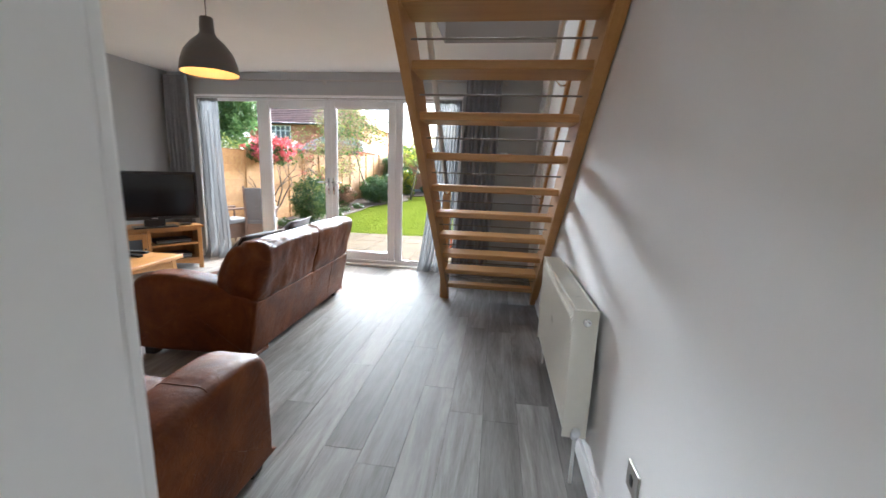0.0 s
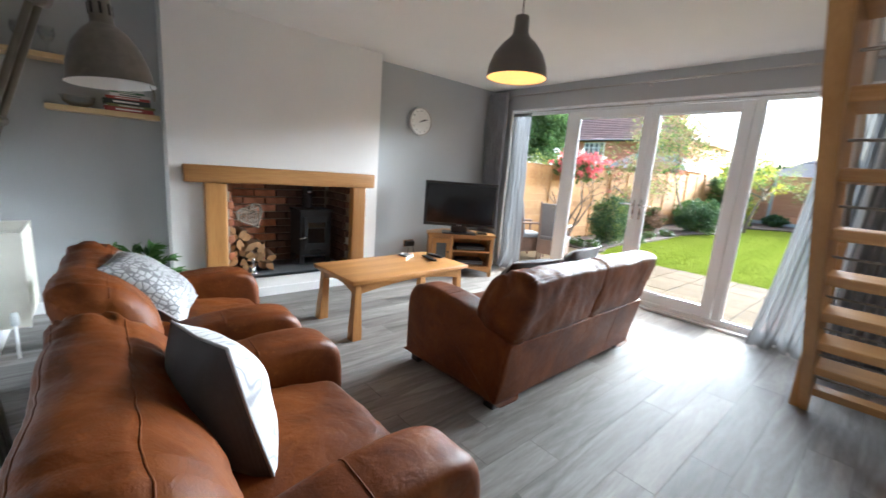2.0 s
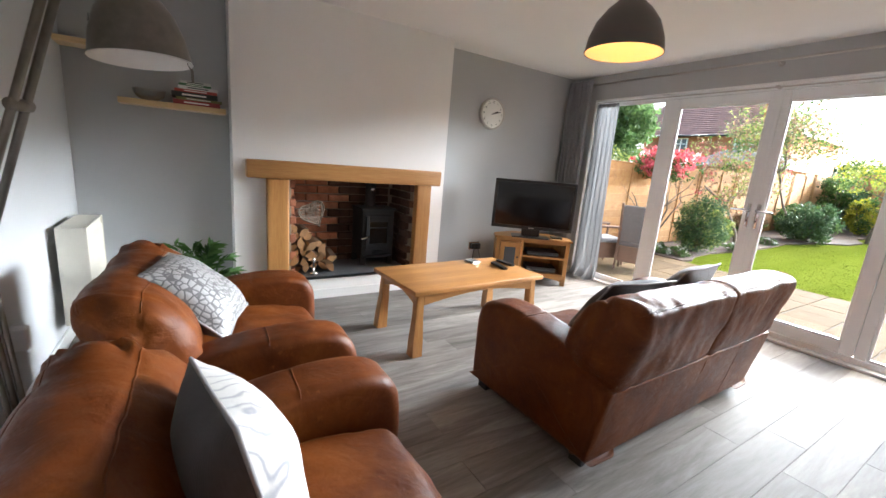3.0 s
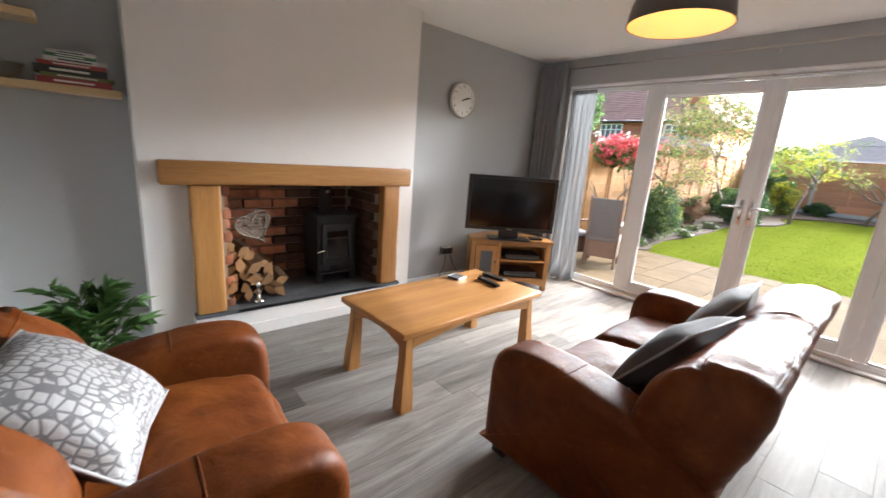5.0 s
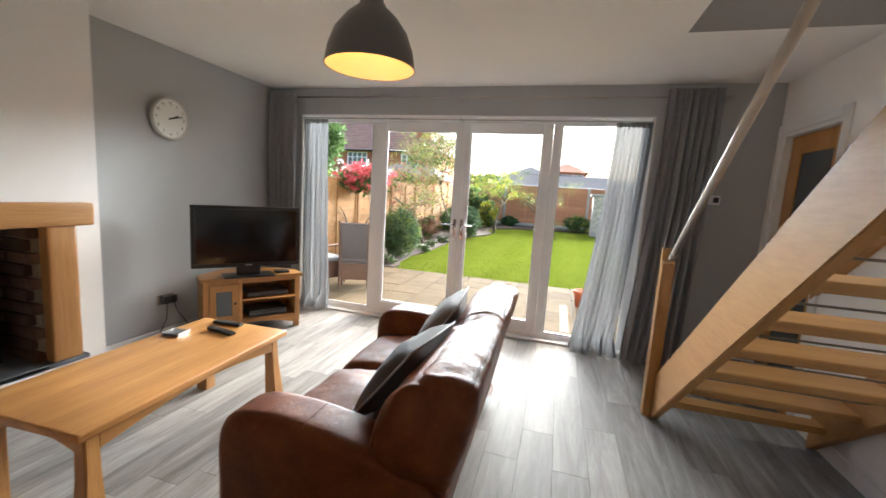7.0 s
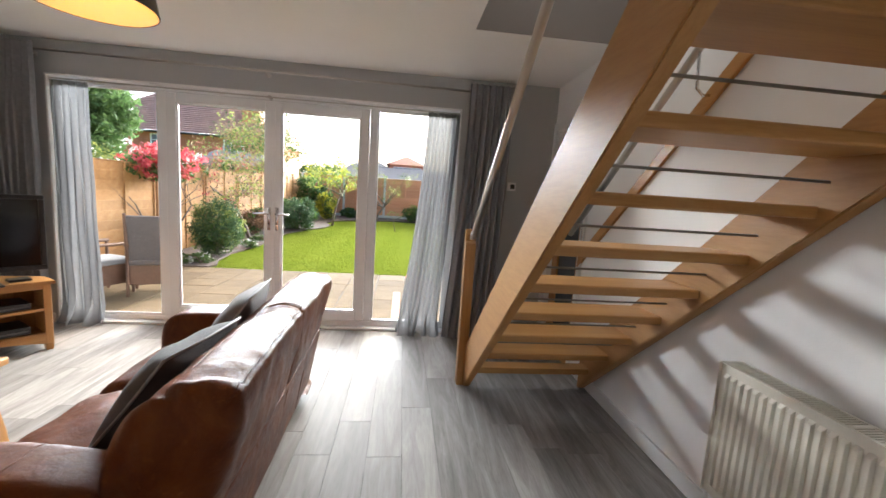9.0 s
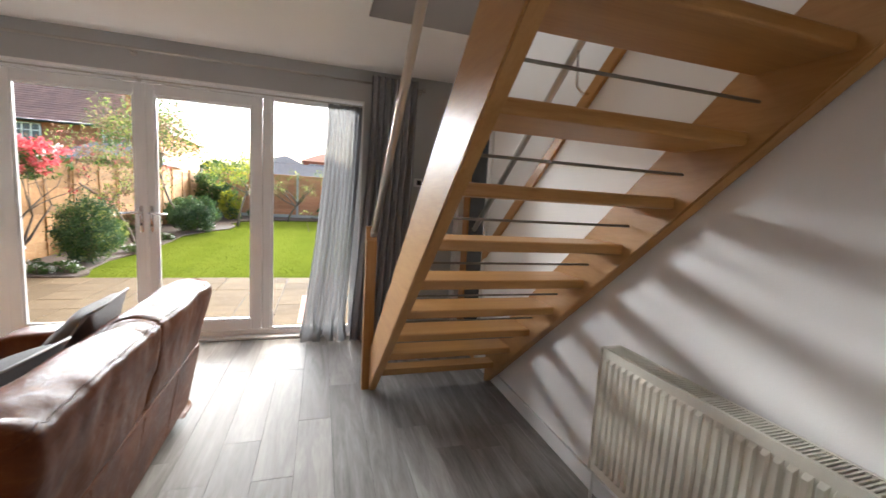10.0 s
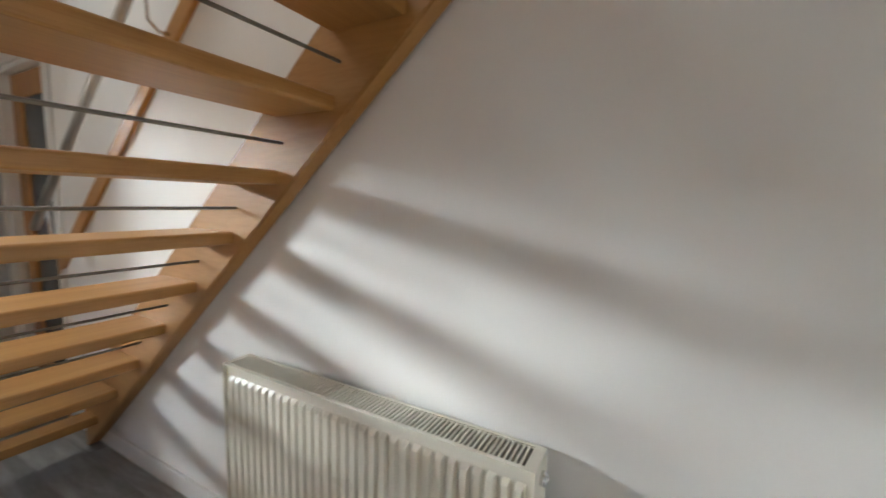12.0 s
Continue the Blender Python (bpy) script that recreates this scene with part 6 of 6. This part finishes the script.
# photinia with red young growth
rng = random.Random(15)
ph = thing("photinia_tree", "small photinia tree with bright red young leaves", "tree", AT((-4.98, 8.85, ground_z(0, 8.85))))
bm = bmesh.new()
tips = []
for a, l_ in ((0.3, 1.25), (1.9, 1.2), (3.6, 1.3), (5.2, 1.15)):
    tips += branching(bm, rng, (0, 0, -0.03), Vector((0.28 * math.cos(a) + 0.06, 0.28 * math.sin(a), 1)).normalized(), l_, 0.028, 2)
part("trunk", bm, M["tree_bark"], ph, "", True)
for m_, n, lo in (("leaf_red", 190, 0.0), ("leaf_green", 120, -0.12), ("leaf_white", 10, 0.05)):
    bm = bmesh.new()
    for _ in range(n):
        d = Vector((rng.gauss(0, 1), rng.gauss(0, 1), rng.gauss(0, 1))).normalized() * rng.uniform(0.35, 1.0)
        leaves(bm, 11, (0.12 + d.x * 0.74, d.y * 0.6, 1.78 + lo + d.z * 0.33), (0.085, 0.085, 0.075), 0.040, rng, hollow=0.0)
    part("crown", bm, M[m_], ph)

small_tree("young_apple_tree", "slender young tree with fresh yellow-green leaves", -3.2, 16.1, 0.05, 2.9, 1.1, ["leaf_yellow", "leaf_pale", "leaf_green"], [800, 700, 700], 0.042, 31)
small_tree("espalier_tree", "small bare-branched tree with sparse pale leaves", -1.8, 18.3, 0.055, 2.0, 1.4, ["leaf_pale", "leaf_green"], [520, 140], 0.036, 32, (0.1, 0))
small_tree("sapling", "thin sapling with few leaves on the lawn", -0.9, 15.2, 0.014, 1.1, 0.3, ["leaf_pale"], [70], 0.028, 36)
small_tree("bronze_maple", "airy maple with bronze and red spring leaves", -4.55, 11.9, 0.045, 2.7, 1.15, ["leaf_bronze", "leaf_pale", "leaf_red"], [2100, 1500, 260], 0.031, 33)
small_tree("bronze_maple", "airy maple with bronze and green spring leaves", -4.5, 14.9, 0.05, 4.0, 1.75, ["leaf_bronze", "leaf_pale", "leaf_green"], [2400, 1500, 3200], 0.042, 34)
rng = random.Random(41)
for lab, x, y, r_, h_, n in (("dense dark evergreen beyond the fence", -10.6, 14.6, 1.5, 5.2, 12000), ("overhanging evergreen beyond the side fence", 4.2, 15.5, 2.0, 6.0, 5000)):
    t = thing("evergreen_tree", lab, "tree", AT((x, y, 0)))
    part("trunk", tube(bmesh.new(), [(0, 0, -0.1), (0.05, 0, h_ * .5), (0, 0, h_ * .9)], [0.2, 0.14, 0.04], 8), M["tree_bark"], t, "", True)
    bm = bmesh.new()
    for _ in range(n // 40):
        d = Vector((rng.gauss(0, 1), rng.gauss(0, 1), rng.gauss(0, 1))).normalized() * rng.uniform(0.7, 1.05)
        c = Vector((d.x * r_, d.y * r_, h_ * 0.58 + d.z * h_ * 0.42))
        leaves(bm, 40, c, (r_ * .22, r_ * .22, h_ * .07), 0.085, rng, hollow=0.0, droop=0.5)
    leaves(bm, n // 5, (0, 0, h_ * .58), (r_ * .9, r_ * .9, h_ * .4), 0.16, rng, hollow=0.2)
    part("crown", bm, M["leaf_dark"] if x > 0 else M["leaf_fir"], t)
shrub("feathery_grass", "pale feathery shrub beyond the fence", -6.6, 9.6, 0.8, 0.6, 1.0, [("leaf_white", 0.3), ("leaf_pale", 0.6)], 2600, 0.03, 44)
for i, (x, y, r_) in enumerate(((-8.6, 21.8, 1.3), (6.5, 23, 1.6))):
    shrub("far_tree", "green tree crown beyond the back fence", x, y, r_, r_, r_ * 0.95, [("leaf_green", 0.7), ("leaf_bronze", 0.3)], 3600, 0.11, 50 + i, 34)


# ---- neighbouring houses ----
def house_window(parent, x0, x1, z0, z1, y, mullions):
    w = part("window", boxes((x0, x1, y - 0.05, y - 0.02, z0, z1)), M["pane_dark"], parent, "white framed window")
    s = [(x0 - 0.05, x1 + 0.05, y - 0.09, y - 0.05, z1, z1 + 0.07), (x0 - 0.05, x1 + 0.05, y - 0.12, y - 0.05, z0 - 0.08, z0), (x0 - 0.05, x0 + 0.03, y - 0.09, y - 0.05, z0, z1), (x1 - 0.03, x1 + 0.05, y - 0.09, y - 0.05, z0, z1)]
    for k in range(1, mullions):
        x = x0 + (x1 - x0) * k / mullions
        s.append((x - 0.04, x + 0.04, y - 0.09, y - 0.05, z0, z1))
    s.append((x0, x1, y - 0.085, y - 0.05, z0 + (z1 - z0) * .62, z0 + (z1 - z0) * .62 + 0.05))
    part("frame", boxes(*s), M["upvc"], w, "white window frame")


def hip_roof(x0, x1, y0, y1, z0, z1, over, ridge0, ridge1):
    bm = bmesh.new()
    c = [bm.verts.new(p) for p in ((x0 - over, y0 - over, z0), (x1 + over, y0 - over, z0), (x1 + over, y1 + over, z0), (x0 - over, y1 + over, z0))]
    yr = (y0 + y1) / 2
    a, b_ = bm.verts.new((ridge0, yr, z1)), bm.verts.new((ridge1, yr, z1))
    for q in ((c[0], c[1], b_, a), (c[1], c[2], b_), (c[2], c[3], a, b_), (c[3], c[0], a), (c[3], c[2], c[1], c[0])):
        bm.faces.new(q)
    return bm


def tile_courses(x0, x1, y_eave, z_eave, y_ridge, z_ridge, ridge0, ridge1, n):
    """Thin overlapping strips that step up the front slope."""
    bm = bmesh.new()
    for k in range(n):
        f, g = k / n, (k + 1) / n
        xa, xb = x0 + (ridge0 - x0) * f, x1 + (ridge1 - x1) * f
        ya, za = y_eave + (y_ridge - y_eave) * f, z_eave + (z_ridge - z_eave) * f
        yb, zb = y_eave + (y_ridge - y_eave) * g, z_eave + (z_ridge - z_eave) * g
        q = [bm.verts.new(p) for p in ((xa, ya - 0.02, za + 0.05), (xb, ya - 0.02, za + 0.05), (xb, yb, zb + 0.02), (xa, yb, zb + 0.02), (xa, ya - 0.02, za), (xb, ya - 0.02, za))]
        bm.faces.new(q[:4])
        bm.faces.new((q[4], q[5], q[1], q[0]))
    return bm


h1 = thing("brick_house", "red brick house with a brown tiled hipped roof and chimney", "house")
part("wall", boxes((-22, -9.9, 30, 38, -0.2, 4.45)), M["house_brick"], h1)
roof = part("roof", hip_roof(-22, -9.9, 30, 38, 4.42, 7.9, 0.45, -18.5, -13.6), M["roof"], h1, "brown tiled roof")
part("tile_courses", tile_courses(-22.4, -9.5, 29.55, 4.44, 34, 7.9, -18.5, -13.6, 22), M["roof"], roof)
ch = part("chimney", boxes((-12.0, -10.85, 31.0, 31.9, 4.6, 7.6), (-12.08, -10.77, 30.92, 31.98, 7.3, 7.45)), M["house_brick"], h1, "red brick chimney stack")
for x in (-11.72, -11.15):
    part("chimney_pot", moved(lathe(bmesh.new(), [(0.14, 0), (0.11, 0.4), (0.13, 0.42), (0.10, 0.42), (0.10, 0.1)], 12), AT((x, 31.45, 7.6))), M["terracotta"], ch)
part("gutter", tube(bmesh.new(), [(-22.4, 29.5, 4.42), (-9.4, 29.5, 4.42)], 0.07, 8), M["black"], h1)
house_window(h1, -12.75, -11.45, 3.35, 4.2, 30, 3)
house_window(h1, -17.3, -15.7, 3.3, 4.25, 30, 4)
house_window(h1, -21.0, -19.6, 3.3, 4.25, 30, 3)
h2 = thing("outbuilding", "low brick outbuilding with a grey tiled roof", "outbuilding")
part("wall", boxes((-13.2, -8.6, 26, 29, -0.2, 2.35)), M["house_brick"], h2)
part("roof", hip_roof(-13.2, -8.6, 26, 29, 2.33, 3.35, 0.25, -12.2, -9.6), M["roof_grey"], h2)
for lab, x0, x1, y, ze, zr, run, mat_, wall_ in (("long low bungalow with a grey tiled roof", -8.2, 5.5, 44, 2.9, 4.3, 1.5, "roof_grey", "render_wall"),
                                               ("pale bungalow with a grey hipped roof", -6.9, -3.0, 52, 4.6, 5.75, 1.8, "roof_grey", "render_wall"),
                                               ("distant brick house with a red-brown hipped roof", -2.6, 1.75, 53, 5.1, 6.45, 2.0, "roof_red", "house_brick"),
                                               ("pale bungalow with a brown tiled roof", 6.2, 14, 45, 3.5, 5.4, 2.0, "roof", "render_wall")):
    h = thing("far_house", lab, "house")
    part("wall", boxes((x0, x1, y, y + 7, -0.2, ze + 0.02)), M[wall_], h)
    part("roof", hip_roof(x0, x1, y, y + 7, ze, zr, 0.4, x0 + run, x1 - run), M[mat_], h)
    for k in range(3):
        xa = x0 + (x1 - x0) * (0.14 + 0.27 * k)
        house_window(h, xa, xa + 1.1, ze - 1.3, ze - 0.35, y, 2)
hedge = shrub("far_hedge", "distant line of green trees behind the houses", 0, 75, 60, 3, 2.6, [("leaf_green", 0.6), ("leaf_dark", 0.4)], 9000, 0.5, 61, 160)
tagged(hedge, kind="stuff")


# ---- patio things ----
def rattan_chair(at, seat_mat, label):
    c = thing("garden_chair", label, "garden chair", at, "garden chairs")
    part("seat", soft_box(0.46, 0.46, 0.07, 0.02, cells=4), M[seat_mat], c, "", True).location = (0, 0, 0.42)
    bm = soft_box(0.46, 0.04, 0.58, 0.018, cells=5)
    part("backrest", moved(bm, AT((0, 0.24, 0.72)) @ RX(-9)), M[seat_mat], c, "", True)
    part("skirt", boxes((-0.22, 0.22, -0.215, 0.215, 0.14, 0.39), r=0.01), M["rattan"], c, "woven rattan skirt")
    for x in (-0.21, 0.21):
        part("leg", tube(bmesh.new(), [(x, -0.2, 0), (x * 0.95, -0.19, 0.62)], 0.018, 8), M["rattan"], c)
        part("leg", tube(bmesh.new(), [(x, 0.25, 0), (x, 0.22, 0.42), (x, 0.30, 1.03)], 0.018, 8), M["rattan"], c)
        part("armrest", boxes((x - 0.03, x + 0.03, -0.22, 0.26, 0.62, 0.655), r=0.01), M["rattan"], c)
    return c


rattan_chair(AT((-3.88, 6.72, -0.115)) @ RZ(200), "sling", "brown rattan garden chair with a taupe sling on the patio")
rattan_chair(AT((-4.35, 6.55, -0.115)) @ RZ(160), "cushion_grey", "rattan garden chair with a grey sling on the patio")
pt = thing("plant_pot", "small terracotta flowerpot on the patio", "plant pot", AT((-0.47, 7.25, -0.115)))
part("pot", lathe(bmesh.new(), [(0.001, 0), (0.085, 0), (0.115, 0.2), (0.128, 0.2), (0.128, 0.245), (0.115, 0.245), (0.105, 0.2), (0.001, 0.19)], 24), M["terracotta"], pt, "", True)
part("compost", lathe(bmesh.new(), [(0.001, 0.205), (0.105, 0.205)], 16), M["soil"], pt)

# ---- bricks of the fireplace ----
rng = random.Random(77)
lining = thing("fireplace_lining", "old red brick fireplace lining, darker behind the stove and at the right side", "fireplace", kind="structure")
part("mortar_back", boxes((FBACK + 0.001, FBACK + 0.042, F0 + 0.002, F1 - 0.002, 0.17, FTOP - 0.002)), M["mortar"], lining)
part("mortar_side", boxes((FBACK + 0.042, BREAST - 0.004, F0 + 0.001, F0 + 0.04, 0.17, FTOP - 0.002)), M["mortar"], lining)
part("mortar_side", boxes((FBACK + 0.042, BREAST - 0.004, F1 - 0.04, F1 - 0.001, 0.17, FTOP - 0.002)), M["mortar"], lining)


def brick_mesh(l_, mat_, k):
    bm = soft_box(0.05, l_, 0.066, 0.006, cells=1, corner=1)
    bm = wobble(bm, 0.004, k)
    me = bpy.data.meshes.new("brick")
    bm.to_mesh(me)
    bm.free()
    me.materials.append(M[mat_])
    return me


bricks = {(mt, l_): brick_mesh(l_, mt, i) for i, (mt, l_) in enumerate(((m_, l_) for m_ in ("brick", "brick_dark") for l_ in (0.207, 0.10)))}
for course in range(11):
    z = 0.20 + 0.038 + course * 0.077
    y = F0 + 0.045 - (0.108 if course % 2 else 0.0)
    while y < F1 - 0.05:
        long_ = 0.207 if F0 + 0.03 < y and y + 0.207 < F1 - 0.03 else 0.10
        y_at = max(y, F0 + 0.045) if long_ == 0.207 else (F0 + 0.045 if y < F0 + 0.045 else y)
        if y_at + long_ < F1 - 0.035 and z < FTOP - 0.02:
            # Darker bricks from y 2.12 on, some from 1.95, and on the right side.
            darkened = y_at > 2.12 or (y_at > 1.95 and rng.random() < 0.4)
            shared_part("brick", bricks[("brick_dark" if darkened else "brick", long_)], lining, (FBACK + 0.055 + rng.uniform(-.004, .006), y_at + long_ / 2, z))
        y += 0.217
    for yy, mt in ((F0 + 0.052, "brick"), (F1 - 0.052, "brick_dark")):
        for k in range(2):
            x = FBACK + 0.20 + k * 0.215 - (0.06 if course % 2 else 0)
            if z < FTOP - 0.02:
                shared_part("brick", bricks[(mt, 0.207)], lining, (x, yy, z), (0, 0, radians(90)))

# ---- paving and planks ----
patio = thing("patio", "buff riven paving slabs with dark joints", "patio", kind="structure")
part("bedding", boxes((-5.15, 4.5, 5.39, 8.45, -0.16, -0.126)), M["joint"], patio)
slab = wobble(soft_box(0.443, 0.443, 0.04, 0.006, wrinkle=0.002, cells=3, corner=1), 0.001, 3)
slab_me = bpy.data.meshes.new("slab")
slab.to_mesh(slab_me)
slab.free()
slab_me.materials.append(M["paving"])
red_me = slab_me.copy()
red_me.materials.clear()
red_me.materials.append(M["paver_red"])
rng = random.Random(9)
for i in range(17):
    for j in range(7):
        x, y = -5.1 + 0.225 + 0.45 * i, 5.4 + 0.225 + 0.435 * j
        if x < 2.4:
            shared_part("slab", slab_me, patio, (x, y, -0.135 + rng.uniform(-.002, .002)), (0, 0, radians(rng.uniform(-.4, .4) + 90 * rng.randint(0, 3))), (1, 0.965, 1))
for k in range(6):
    shared_part("paver", red_me, patio, (-0.72, 6.0 + 0.215 * k, -0.128), (0, 0, 0), (0.23, 0.46, 1))

floor = thing("floor", "grey wood-effect vinyl plank floor", "floor", kind="structure")
part("underlay", boxes((LEFT, -0.06, 0.12, BACK + 0.09, -0.03, -0.004), (-0.06, RIGHT, -1.6, BACK + 0.09, -0.03, -0.004)), M["dark_gap"], floor)
rng = random.Random(12)
pw, x = 0.182, LEFT + 0.003
while x < RIGHT - 0.002:
    wd = min(pw, RIGHT - x)
    y = -1.6 - rng.uniform(0, 1.2)
    while y < BACK + 0.08:
        y0, y1 = max(y, -1.6 if x + wd > -0.02 else 0.19), min(y + 1.22, BACK + 0.085)
        if y1 - y0 > 0.05:
            o = part("plank", boxes((0.0006, wd - 0.0006, 0.0006, y1 - y0 - 0.0006, -0.004, 0.0), r=0.0008), M["plank"], floor)
            o.location = (x, y0, 0)
        y += 1.22
    x += pw
